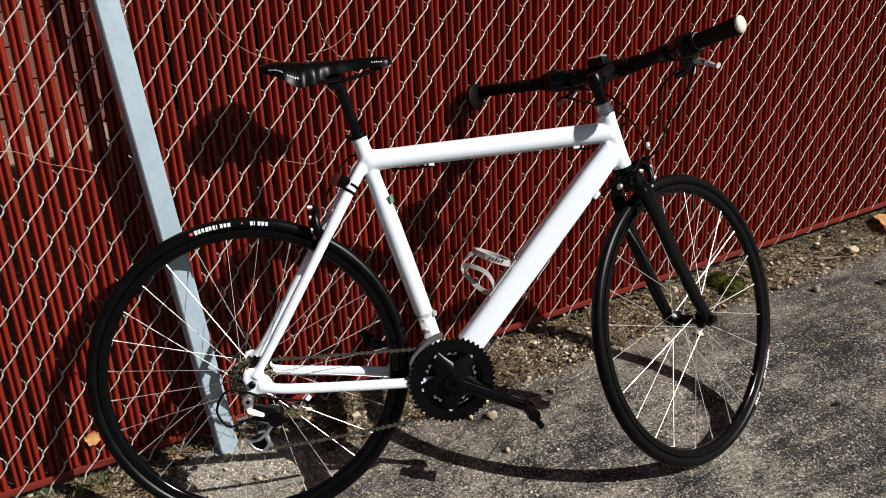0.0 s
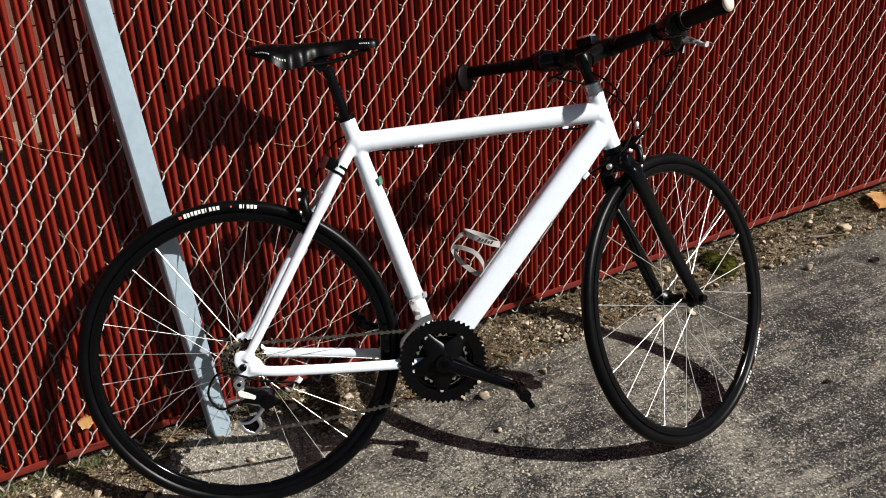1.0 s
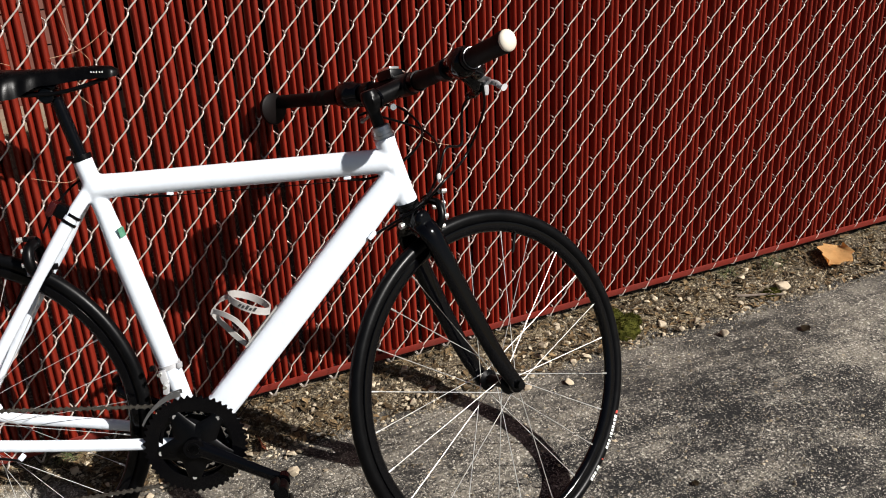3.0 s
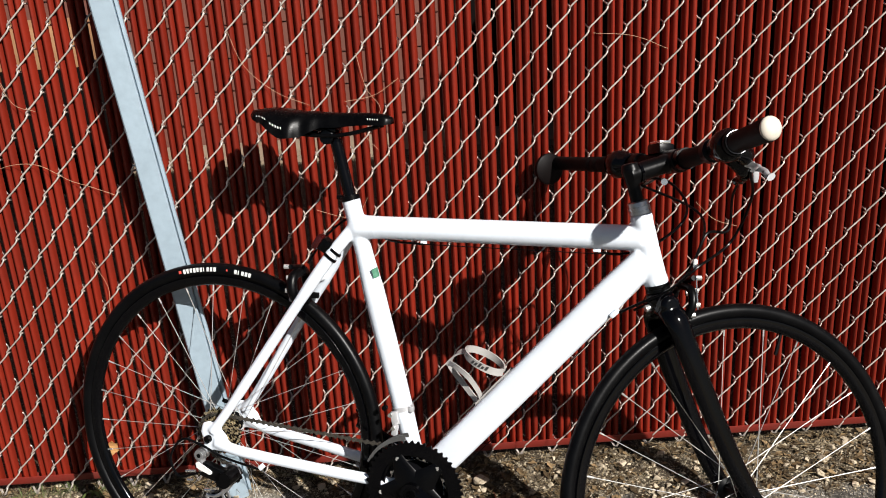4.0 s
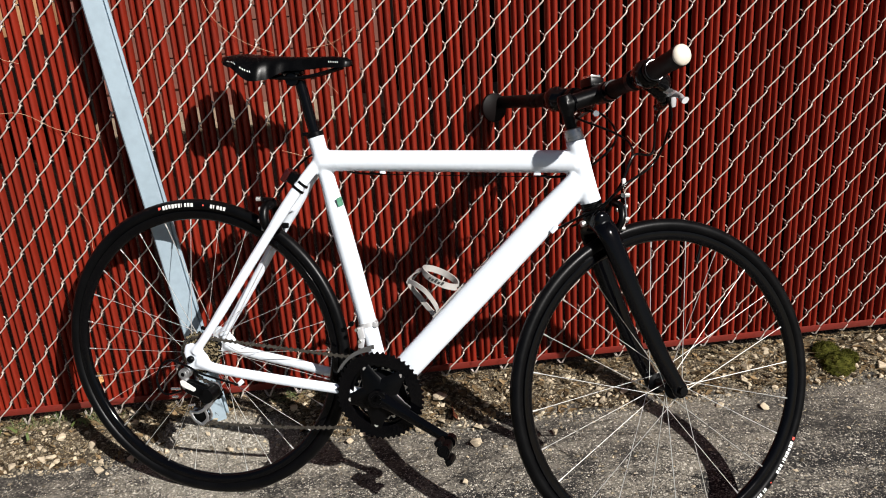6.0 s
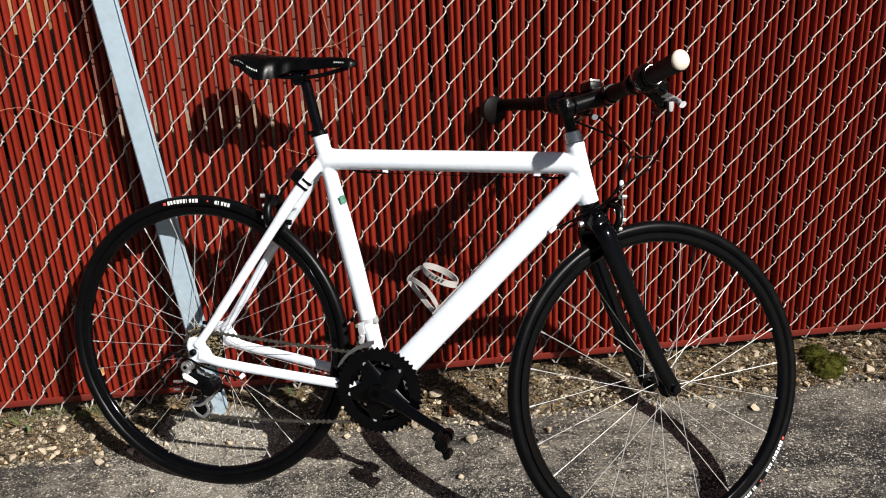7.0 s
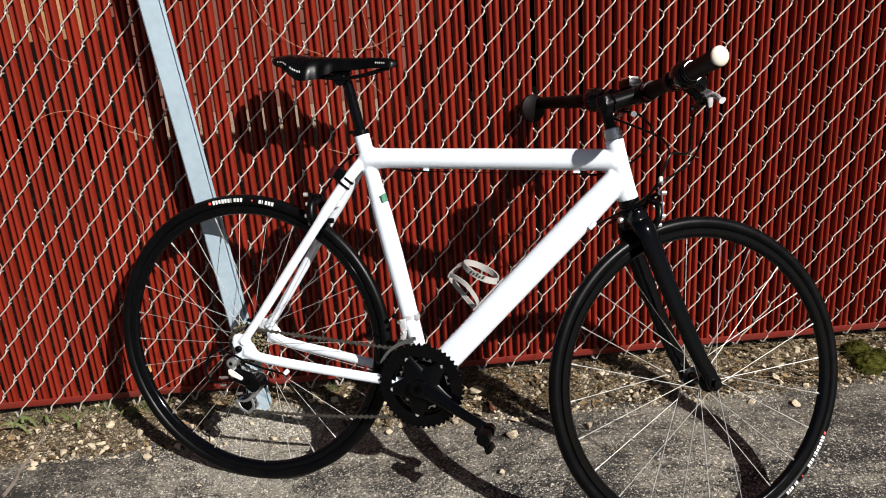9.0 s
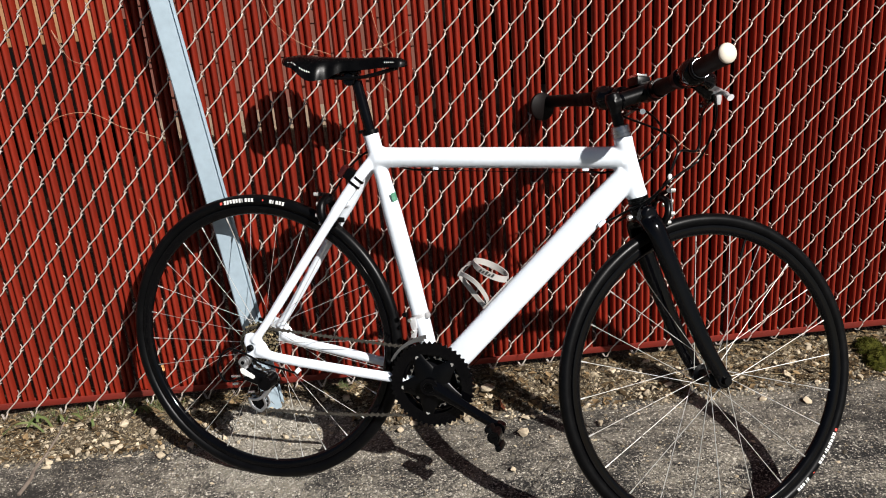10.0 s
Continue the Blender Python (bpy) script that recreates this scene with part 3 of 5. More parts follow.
sub_part("headset_cup", bm, ALLOY, frame_ob, "dull silver threaded headset nut and cup")
bm = bmesh.new()
h0 = HEAD_LOW
tube(bm, [h0 - k * AXIS for k in (-0.002, 0.003, 0.0032, 0.005, 0.0052, 0.010)], (0.0212, 0.0212, 0.0198, 0.0198, 0.0215, 0.0215), 20)
sub_part("headset_cup", bm, SATIN, frame_ob, "black lower headset cup")

# fork
bm = bmesh.new()
crown = AXIS_AT - 0.034 * AXIS
fw = Vector((0.961, 0, 0.275))
tube(bm, [AXIS_AT - 0.012 * AXIS, AXIS_AT - 0.022 * AXIS, crown - 0.012 * AXIS], (0.0225, 0.025, 0.021), 18)
tube(bm, [crown + Vector((0, y, 0)) for y in (-0.040, -0.034, 0.034, 0.040)], (0.012, 0.0185, 0.0185, 0.012), 16)
for s in (-1, 1):
    side = Vector((0, s, 0))
    top = crown - 0.004 * AXIS
    path = curve_pts([top + 0.012 * side, top + 0.036 * side - 0.018 * AXIS + 0.001 * fw, top + 0.043 * side - 0.070 * AXIS + 0.006 * fw, AXIS_AT - 0.22 * AXIS + 0.020 * fw + 0.046 * side,
                      AXIS_AT - 0.33 * AXIS + 0.038 * fw + 0.050 * side, HUB_F + 0.052 * side + 0.004 * AXIS], 6)
    n = len(path)
    tube(bm, path, [0.0225 - 0.0065 * min(1, max(0, (k / n - 0.2) / 0.75)) for k in range(n)], 14, 0.60, (0, 1, 0))
    tube(bm, [HUB_F + 0.047 * side, HUB_F + 0.060 * side], 0.0160, 14)
fork_ob = bike_part("fork", bm, BLACK, "glossy black fork turned towards the fence", FORK)
weld(fork_ob, 0.0024, 6)


# wheels
def wheel(name, centre, m, spokes, gauge, cross, phase, mark_at, label):
    """A wheel: black deep rim with tyre, hub, spokes, valve and white tyre marking."""
    bm = bmesh.new()
    lathe(bm, [(0.311, -0.0095), (0.3125, -0.0078), (0.306, -0.0072), (0.300, 0.0), (0.306, 0.0072), (0.3125, 0.0078), (0.311, 0.0095), (0.302, 0.0098), (0.297, 0.0082), (0.2925, 0.0030), (0.2920, 0.0), (0.2925, -0.0030), (0.297, -0.0082), (0.302, -0.0098)],
          112, centre, True)
    rim = bike_part(name, bm, SHEEN, label, m)
    bm = bmesh.new()
    prof = [(0.3235 + 0.0128 * math.cos(a), -0.0128 * math.sin(a)) for a in [radians(v) for v in range(-150, 151, 20)]]
    lathe(bm, prof, 128, centre)
    tyre = sub_part("tyre", bm, RUBBER, rim, "slick black road tyre with white maker's marking", m)
    hub = bmesh.new()
    w = 0.030
    lathe(hub, [(0.0, -0.050), (0.006, -0.050), (0.006, -w - 0.010), (0.011, -w - 0.008), (0.021, -w - 0.004), (0.021, -w), (0.012, -w + 0.005), (0.0105, 0), (0.012, w - 0.005), (0.021, w), (0.021, w + 0.004), (0.011, w + 0.008), (0.006, w + 0.010), (0.006, 0.050), (0, 0.050)], 24, centre)
    sub_part("hub", hub, SATIN, rim, "black hub", m)
    c = Vector(centre)
    for k in range(spokes):
        a = math.tau * k / spokes + phase
        s = -1 if k % 2 else 1
        lead = cross * (1 if (k // 2) % 2 else -1)
        y = s * (w + 0.001)
        b = a + lead
        p0 = c + Vector((0.0195 * math.cos(b), y, 0.0195 * math.sin(b)))
        p1 = c + Vector((0.2935 * math.cos(a), s * 0.002, 0.2935 * math.sin(a)))
        bm = bmesh.new()
        q = p1.lerp(p0, 0.045)
        tube(bm, [p0, p0.lerp(p1, 0.5), q, q, p1], (gauge, gauge * 0.92, gauge, 0.0018, 0.0018), 6)
        sub_part("spoke", bm, SPOKE, rim, "", m)
    bm = bmesh.new()
    va = phase + math.tau * 4.5 / spokes
    d = Vector((math.cos(va), 0, math.sin(va)))
    tube(bm, [c + 0.296 * d, c + 0.270 * d, c + 0.270 * d, c + 0.254 * d], (0.003, 0.003, 0.0038, 0.003), 8)
    sub_part("valve", bm, SATIN, rim, "", m)
    # marking: a dot, ten blocks, a dot, five blocks, raised a little on the tyre wall
    def on_tyre(deg, phi):
        a, p = radians(deg), radians(phi)
        r = 0.3235 + 0.0131 * math.cos(p)
        return c + Vector((r * math.cos(a), -0.0131 * math.sin(p), r * math.sin(a)))
    bm, red = bmesh.new(), bmesh.new()
    def block(target, d0, d1, p0, p1):
        vs = [[target.verts.new(on_tyre(d0 + (d1 - d0) * i / 2, p0 + (p1 - p0) * j / 4)) for j in range(5)] for i in range(3)]
        for i in range(2):
            for j in range(4):
                target.faces.new((vs[i][j], vs[i + 1][j], vs[i + 1][j + 1], vs[i][j + 1]))
    block(red, mark_at + 0.2, mark_at - 0.9, 70, 96)
    for k in range(10):
        block(bm, mark_at - 1.6 - 1.33 * k, mark_at - (1.95 if k == 6 else 2.50 if k % 3 else 2.62) - 1.33 * k, 64, 104 if k in (0, 1, 3, 5) else 100)
    block(red, mark_at - 18.4, mark_at - 19.0, 72, 88)
    for k in range(5):
        block(bm, mark_at - 21.6 - 1.33 * k, mark_at - (22.0 if k == 1 else 22.55) - 1.33 * k, 64, 100)
    loose_parts("marking", bm, INK, rim, "row of small white blocks", m)
    loose_parts("marking_dot", red, DOT, rim, "small red dot", m)
    return rim


rear_wheel = wheel("rear_wheel", (0, 0, 0), Matrix.Identity(4), 28, 0.00072, 1.25, 0.06, 105.4, "black deep-rimmed rear wheel with steel spokes")
front_wheel = wheel("front_wheel", HUB_F, FORK, 24, 0.00088, 1.1, 0.10, -23.5, "black deep-rimmed front wheel turned towards the fence")

# cassette
bm = bmesh.new()
for k in range(8):
    r, y, teeth = 0.022 + 0.0033 * k, -0.052 + 0.0040 * k, 11 + 2 * k
    outline = [((r + (0.0034 if i % 4 in (1, 2) else 0.0)) * math.cos(math.tau * i / (4 * teeth)), (r + (0.0034 if i % 4 in (1, 2) else 0.0)) * math.sin(math.tau * i / (4 * teeth))) for i in range(4 * teeth)]
    prism(bm, outline, y - 0.0007, y + 0.0007)
    # dark core added between sprockets to keep light out of the gaps
    core = bmesh.new()
    tube(core, [(0, y + 0.0008, 0), (0, y + 0.0032, 0)], r - 0.0016, 24)
    sub_part("spacer", core, SATIN, rear_wheel)
sub_part("cassette", bm, BRASS, rear_wheel, "brownish sprocket cluster with dark gaps painted in")
bm = bmesh.new()
tube(bm, [(0, -0.066, 0), (0, -0.076, 0), (0, -0.078, 0)], (0.0080, 0.0075, 0.0050), 14)
tube(bm, [(0, 0.066, 0), (0, 0.082, 0)], 0.0085, 12)
tube(bm, curve_pts([(0, 0.080, 0), (-0.02, 0.088, 0.012), (-0.055, 0.086, 0.022)], 4), 0.0045, 8)
loose_parts("quick_release", bm, SATIN, rear_wheel, "black quick-release skewer")
bm = bmesh.new()
for s in (-1, 1):
    tube(bm, [HUB_F + Vector((0, s * 0.056, 0)), HUB_F + Vector((0, s * 0.070, 0))], 0.0085, 12)
loose_parts("quick_release", bm, SATIN, front_wheel, "", FORK)

# crankset
CR = Vector((0.417, -0.048, -0.057))
D_CRANK = Vector((0.157, 0, -0.075)).normalized()


def ring(teeth, r, y, width, inner):
    bm = bmesh.new()
    n = 4 * teeth
    out = [r + (0.0042 if i % 4 == 1 else (0.0030 if i % 4 == 2 else -0.0012)) for i in range(n)]
    a = [[bm.verts.new(CR + Vector((rr * math.cos(math.tau * i / n), y + yy, rr * math.sin(math.tau * i / n)))) for i, rr in ((i, (out[i] if k in (0, 1) else inner)) for i in range(n))] for k, yy in ((0, -width), (1, width), (2, width), (3, -width))]
    for k in range(4):
        p, q = a[k], a[(k + 1) % 4]
        for i in range(n):
            bm.faces.new((p[i], p[(i + 1) % n], q[(i + 1) % n], q[i]))
    return bm


crank = bmesh.new()
tube(crank, [CR + Vector((0, 0.02, 0)), CR + Vector((0, -0.026, 0))], 0.0190, 18)
arm = [CR + Vector((0, -0.017, 0)), CR + 0.03 * D_CRANK + Vector((0, -0.018, 0)), CR + 0.10 * D_CRANK + Vector((0, -0.024, 0)), CR + 0.16 * D_CRANK + Vector((0, -0.030, 0)), CR + 0.174 * D_CRANK + Vector((0, -0.031, 0))]
tube(crank, arm, (0.0180, 0.0155, 0.0118, 0.0112, 0.0105), 12, 0.6, (0, 1, 0))
tube(crank, [CR + 0.172 * D_CRANK + Vector((0, -0.022, 0)), CR + 0.172 * D_CRANK + Vector((0, -0.040, 0))], 0.0135, 14)
spider = bmesh.new()
for k in range(5):
    a = radians(-25.5 + 72 * k)
    d = Vector((math.cos(a), 0, math.sin(a)))
    tube(spider, [CR + 0.012 * d + Vector((0, -0.009, 0)), CR + 0.040 * d + Vector((0, -0.008, 0)), CR + 0.054 * d + Vector((0, -0.0065, 0)), CR + 0.069 * d + Vector((0, -0.004, 0))], (0.0310, 0.0210, 0.0155, 0.0110), 12, 0.22, (0, 1, 0))
crank_ob = bike_part("crankset", crank, BLACK, "black triple crankset with toothed chainrings")
sub_part("spider", spider, SATIN, crank_ob, "five-armed satin black spider")
for teeth, r, y, inner in ((48, 0.0915, -0.003, 0.0665), (36, 0.0715, 0.006, 0.0605), (26, 0.0540, 0.014, 0.0515)):
    sub_part("chainring", ring(teeth, r, y, 0.0014, inner), STEEL if teeth == 26 else BLACK, crank_ob, "silver inner chainring" if teeth == 26 else "black toothed chainring", smooth=False)
bm = bmesh.new()
tube(bm, [CR + Vector((0, -0.024, 0)), CR + Vector((0, -0.0285, 0)), CR + Vector((0, -0.0285, 0)), CR + Vector((0, -0.026, 0))], (0.0125, 0.0110, 0.0085, 0.0070), 20)
sub_part("crank_cap", bm, SATIN, crank_ob, "black crank bolt cap")
bm = bmesh.new()
for k in range(5):
    a = radians(-25.5 + 72 * k)
    tube(bm, [CR + Vector((0.066 * math.cos(a), -0.004, 0.065 * math.sin(a))), CR + Vector((0.065 * math.cos(a), -0.0075, 0.065 * math.sin(a)))], 0.0042, 8)
cup = bmesh.new()
tube(cup, [CR + Vector((0, 0.019, 0)), CR + Vector((0, 0.0225, 0))], (0.0640, 0.0655), 36)
tube(cup, [CR + Vector((0, 0.004, 0)), CR + Vector((0, 0.018, 0))], (0.0255, 0.0300), 24)
sub_part("bottom_bracket_cup", cup, ANODISED, crank_ob, "glossy black flange behind the chainrings")
loose_parts("crank_bolt", bm, SPOKE, crank_ob, "silver bolt")
bm = bmesh.new()
L = BB + Vector((0, 0.052, 0))
tube(bm, [L, L - 0.04 * D_CRANK + Vector((0, 0.006, 0)), L - 0.12 * D_CRANK + Vector((0, 0.016, 0)), L - 0.174 * D_CRANK + Vector((0, 0.018, 0))], (0.0175, 0.015, 0.0125, 0.0115), 12, 0.6, (0, 1, 0))
sub_part("crank_arm", bm, BLACK, crank_ob)
for c, s in ((CR + 0.172 * D_CRANK + Vector((0, -0.040, 0)), -1), (L - 0.172 * D_CRANK + Vector((0, 0.026, 0)), 1)):
    bm = bmesh.new()
    tube(bm, [c, c + Vector((0, s * 0.012, 0)), c + Vector((0, s * 0.012, 0)), c + Vector((0, s * 0.050, 0))], (0.0075, 0.0075, 0.0115, 0.0095), 12)
    tilt = Matrix.Translation(c + Vector((0.0, s * 0.034, -0.004))) @ Matrix.Rotation(radians(62), 4, "Y")
    box(bm, (0.050, 0.030, 0.009), tilt, 0.003)
    box(bm, (0.013, 0.040, 0.013), tilt @ Matrix.Translation((0.021, 0, 0.002)), 0.004)
    box(bm, (0.012, 0.028, 0.017), tilt @ Matrix.Translation((-0.021, 0, -0.001)), 0.004)
    tube(bm, [c + Vector((0, s * 0.018, 0)), c + Vector((0, s * 0.048, 0))], 0.0135, 12)
    ped = sub_part("pedal", bm, SATIN, crank_ob, "small black clipless pedal")

# chain
def chain_points():
    pts = []
    top, low = Vector((0.0, -0.036, 0.0385)), Vector((0.004, -0.036, -0.157))
    r1, r2, c2 = 0.0385, 0.0725, Vector((CR.x, -0.042, CR.z))
    for k in range(10):
        a = radians(200 - 12 * k)
        pts.append(Vector((r1 * math.cos(a), -0.036, r1 * math.sin(a))))
    for k in range(1, 30):
        pts.append(Vector((0.004, -0.036, 0.0388)).lerp(c2 + Vector((-0.008, 0, r2)), k / 30))
    for k in range(19):
        a = radians(97 - 10.2 * k)
        pts.append(c2 + Vector((r2 * math.cos(a), 0, r2 * math.sin(a))))
    for k in range(1, 28):
        pts.append((c2 + Vector((-0.004, 0, -r2))).lerp(low, k / 28) - Vector((0, 0, 0.006 * math.sin(math.pi * k / 28))))
    pts += [low, Vector((-0.012, -0.036, -0.150)), Vector((-0.016, -0.037, -0.136)), Vector((0.004, -0.038, -0.118)), Vector((0.034, -0.038, -0.100)), Vector((0.048, -0.037, -0.080)), Vector((0.036, -0.037, -0.064)), Vector((0.010, -0.036, -0.060)), Vector((-0.012, -0.036, -0.045)), Vector((-0.030, -0.036, -0.026))]
    return pts


def resample(pts, step):
    out, carry = [pts[0]], 0.0
    for a, b in zip(pts, pts[1:]):
        d = (b - a).length
        t = step - carry
        while t <= d:
            out.append(a.lerp(b, t / d))
            t += step
        carry = d - (t - step)
    return out


bm = bmesh.new()
links = resample(chain_points(), 0.0127)
for k, (a, b) in enumerate(zip(links, links[1:])):
    mid, d = (a + b) / 2, (b - a).normalized()
    turn = Matrix((d, Vector((0, 1, 0)), d.cross(Vector((0, 1, 0))))).transposed().to_4x4()
    r = 0.0042 if k % 2 else 0.0036
    plate = [(sx * (0.00635 + r * math.sin(radians(v))) * 1.0, -sx * r * math.cos(radians(v))) for sx in (1, -1) for v in (-50, 0, 50, 90, 130, 180, 230)]
    plate = [(x, z * (0.62 if abs(x) < 0.0042 else 1.0)) for x, z in plate]
    for s in (-1, 1):
        y = s * (0.0032 if k % 2 else 0.0020)
        rings = [[bm.verts.new(mid + turn.to_3x3() @ Vector((x, 0, z)) + Vector((0, y + e, 0))) for x, z in plate] for e in (-0.0005, 0.0005)]
        n = len(plate)
        bm.faces.new(rings[0])
        bm.faces.new(rings[1][::-1])
        for i in range(n):
            bm.faces.new((rings[0][i], rings[1][i], rings[1][(i + 1) % n], rings[0][(i + 1) % n]))
    tube(bm, [a + Vector((0, -0.0042, 0)), a + Vector((0, 0.0042, 0))], 0.0019, 6)
    tube(bm, [a + Vector((0, -0.0015, 0)), a + Vector((0, 0.0015, 0))], 0.0034, 8)
bike_part("chain", bm, CHAIN, "dark oily roller chain", smooth=False)

# rear derailleur
bm = bmesh.new()
tube(bm, [(-0.012, -0.066, -0.030), (-0.012, -0.088, -0.030)], (0.0120, 0.0110), 16)
tube(bm, curve_pts([(-0.012, -0.080, -0.032), (-0.010, -0.082, -0.050), (0.004, -0.082, -0.064), (0.028, -0.074, -0.078)], 4), (0.0095,) * 5 + (0.012,) * 4 + (0.0115,) * 4, 10, 0.8)
tube(bm, [(-0.012, -0.086, -0.030), (-0.012, -0.0895, -0.030)], (0.0090, 0.0082), 16)
rd = bike_part("rear_derailleur", bm, ALLOY, "silver and black rear derailleur below the axle")
bm = bmesh.new()
tube(bm, [(-0.012, -0.0880, -0.030), (-0.012, -0.0902, -0.030)], 0.0044, 8)
sub_part("bolt", bm, SATIN, rd, "dark hexagon socket")
bm = bmesh.new()
tube(bm, [(-0.012, -0.0770, -0.030), (-0.012, -0.0815, -0.030)], 0.0124, 18)
sub_part("washer", bm, GUNMETAL, rd)
bm = bmesh.new()
box(bm, (0.052, 0.020, 0.030), pose(0.016, -0.082, -0.062, 0, 16, 0), 0.007)
tube(bm, [(0.040, -0.052, -0.074), (0.040, -0.092, -0.074)], 0.0165, 16)
sub_part("body", bm, SATIN, rd, "black linkage body")
bm = bmesh.new()
prism(bm, [(-0.016, -0.0425), (-0.0145, -0.0520), (-0.004, -0.0575), (0.0150, -0.0640), (0.0185, -0.0610), (0.0180, -0.0565), (0.002, -0.0470), (-0.011, -0.0405)], -0.0950, -0.0925)
sub_part("cover_plate", bm, INK, rd, "pale silver cover plate")
bm = bmesh.new()
for y in (-0.047, -0.029):
    for pts, r in ((((0.036, -0.080), (0.030, -0.098), (0.012, -0.122)), 0.0046), (((0.012, -0.122), (-0.004, -0.130), (-0.024, -0.130)), 0.0036), (((-0.024, -0.130), (-0.014, -0.148), (0.004, -0.158)), 0.0036), (((0.012, -0.122), (0.018, -0.142), (0.004, -0.158)), 0.0036)):
        tube(bm, curve_pts([(x, y, z) for x, z in pts], 4), r, 8, 0.35, (0, 1, 0))
tube(bm, curve_pts([(0.052, -0.046, -0.076), (0.046, -0.047, -0.062), (0.030, -0.047, -0.060), (0.022, -0.047, -0.070)], 5), 0.0034, 8)
loose_parts("cage", bm, ALLOY, rd, "silver cage plate")
for c in ((0.034, -0.038, -0.082), (0.000, -0.038, -0.140)):
    bm = bmesh.new()
    prism(bm, [(c[0] + (0.0195 if i % 4 in (1, 2) else 0.0165) * math.cos(math.tau * i / 44), c[2] + (0.0195 if i % 4 in (1, 2) else 0.0165) * math.sin(math.tau * i / 44)) for i in range(44)], c[1] - 0.003, c[1] + 0.003)
    sub_part("jockey_wheel", bm, SATIN, rd, "", smooth=False)
bm = bmesh.new()
tube(bm, curve_pts([(-0.016, -0.090, -0.066), (-0.055, -0.094, -0.074), (-0.075, -0.088, -0.040), (-0.052, -0.080, -0.004), (-0.010, -0.076, -0.014), (0.030, -0.074, -0.032), (0.105, -0.066, -0.052)], 8), 0.0024, 8)
sub_part("cable", bm, SATIN, rd)
bm = bmesh.new()
for x, z, l in ((-0.028, -0.062, 0.020), (-0.030, -0.080, 0.012), (0.008, -0.096, 0.014)):
    tube(bm, [(x - l / 2, -0.094, z), (x + l / 2, -0.094, z + 0.002)], 0.0030, 10)
loose_parts("adjuster", bm, STEEL, rd)

# front derailleur
bm = bmesh.new()
fd = BB.lerp(SEAT_TOP, 0.265)
d = (SEAT_TOP - BB).normalized()
tube(bm, [fd - 0.0045 * d, fd + 0.0045 * d], 0.0206, 20)
box(bm, (0.010, 0.012, 0.012), Matrix.Translation(fd + Vector((0.020, -0.010, 0.002))), 0.003)
fd_ob = bike_part("front_derailleur", bm, SILVER, "silver front derailleur clamped to the seat tube")
bm = bmesh.new()
box(bm, (0.014, 0.010, 0.026), Matrix.Translation(fd + Vector((-0.008, -0.024, -0.014))) @ Matrix.Rotation(radians(-12), 4, "Y"), 0.003)
box(bm, (0.011, 0.012, 0.020), Matrix.Translation(fd + Vector((-0.004, -0.034, -0.034))) @ Matrix.Rotation(radians(8), 4, "Y"), 0.003)
sub_part("linkage", bm, SILVER, fd_ob, "silver linkage")
for off, r in (((-0.026, -0.026, 0.006), 0.0052), ((-0.012, -0.034, -0.004), 0.0042), ((-0.003, -0.042, -0.026), 0.0040)):
    bm = bmesh.new()
    p = fd + Vector(off)
    tube(bm, [p, p + Vector((0, -0.008, 0))], r, 10)
    sub_part("bolt", bm, SATIN if r > 0.005 else STEEL, fd_ob)
for y, r1 in ((-0.060, 0.1055), (-0.042, 0.1035)):
    bm = bmesh.new()
    lowz = [(CR.x + 0.0985 * math.cos(radians(a)), CR.z + 0.0985 * math.sin(radians(a))) for a in range(98, 153, 6)]
    high = [(CR.x + (r1 + 0.004 * (125 - a) / 30) * math.cos(radians(a)), CR.z + (r1 + 0.004 * (125 - a) / 30) * math.sin(radians(a))) for a in range(152, 97, -6)]
    prism(bm, lowz + high, y, y + 0.0016)
    sub_part("cage", bm, GUNMETAL, fd_ob, "curved dark steel cage plate")

# seat post and saddle
bm = bmesh.new()
tube(bm, along(SEAT_TOP - 0.02 * d, SEAT_TOP + 0.112 * d, 0, 0.5, 1), 0.0114, 20)
top = SEAT_TOP + 0.118 * d
tube(bm, [top + Vector((-0.010, y, 0.000)) for y in (-0.019, -0.017, 0.017, 0.019)], (0.0120, 0.0142, 0.0142, 0.0120), 16)
box(bm, (0.040, 0.034, 0.010), Matrix.Translation(top + Vector((-0.012, 0, 0.013))), 0.004)
bike_part("seat_post", bm, SHEEN, "glossy black seat post")

SX0, SX1 = 0.089, 0.357


def saddle_section(u):
    """Half width, crown height and skirt depth of the saddle at u from tail to nose."""
    def mixin(stops):
        for (a, va), (b, vb) in zip(stops, stops[1:]):
            if u <= b:
                t = (u - a) / (b - a)
                t = t * t * (3 - 2 * t)
                return va + (vb - va) * t
        return stops[-1][1]
    half = mixin([(0, 0.032), (0.05, 0.050), (0.18, 0.068), (0.30, 0.064), (0.42, 0.044), (0.53, 0.030), (0.75, 0.0215), (0.90, 0.0205), (0.965, 0.0175), (1.0, 0.0080)])
    crown_z = mixin([(0, 0.637), (0.12, 0.641), (0.38, 0.636), (0.6, 0.634), (0.85, 0.635), (0.95, 0.633), (1.0, 0.627)])
    skirt = mixin([(0, 0.013), (0.1, 0.025), (0.28, 0.050), (0.36, 0.047), (0.54, 0.027), (0.85, 0.022), (0.95, 0.020), (1.0, 0.011)])
    return half, crown_z, skirt


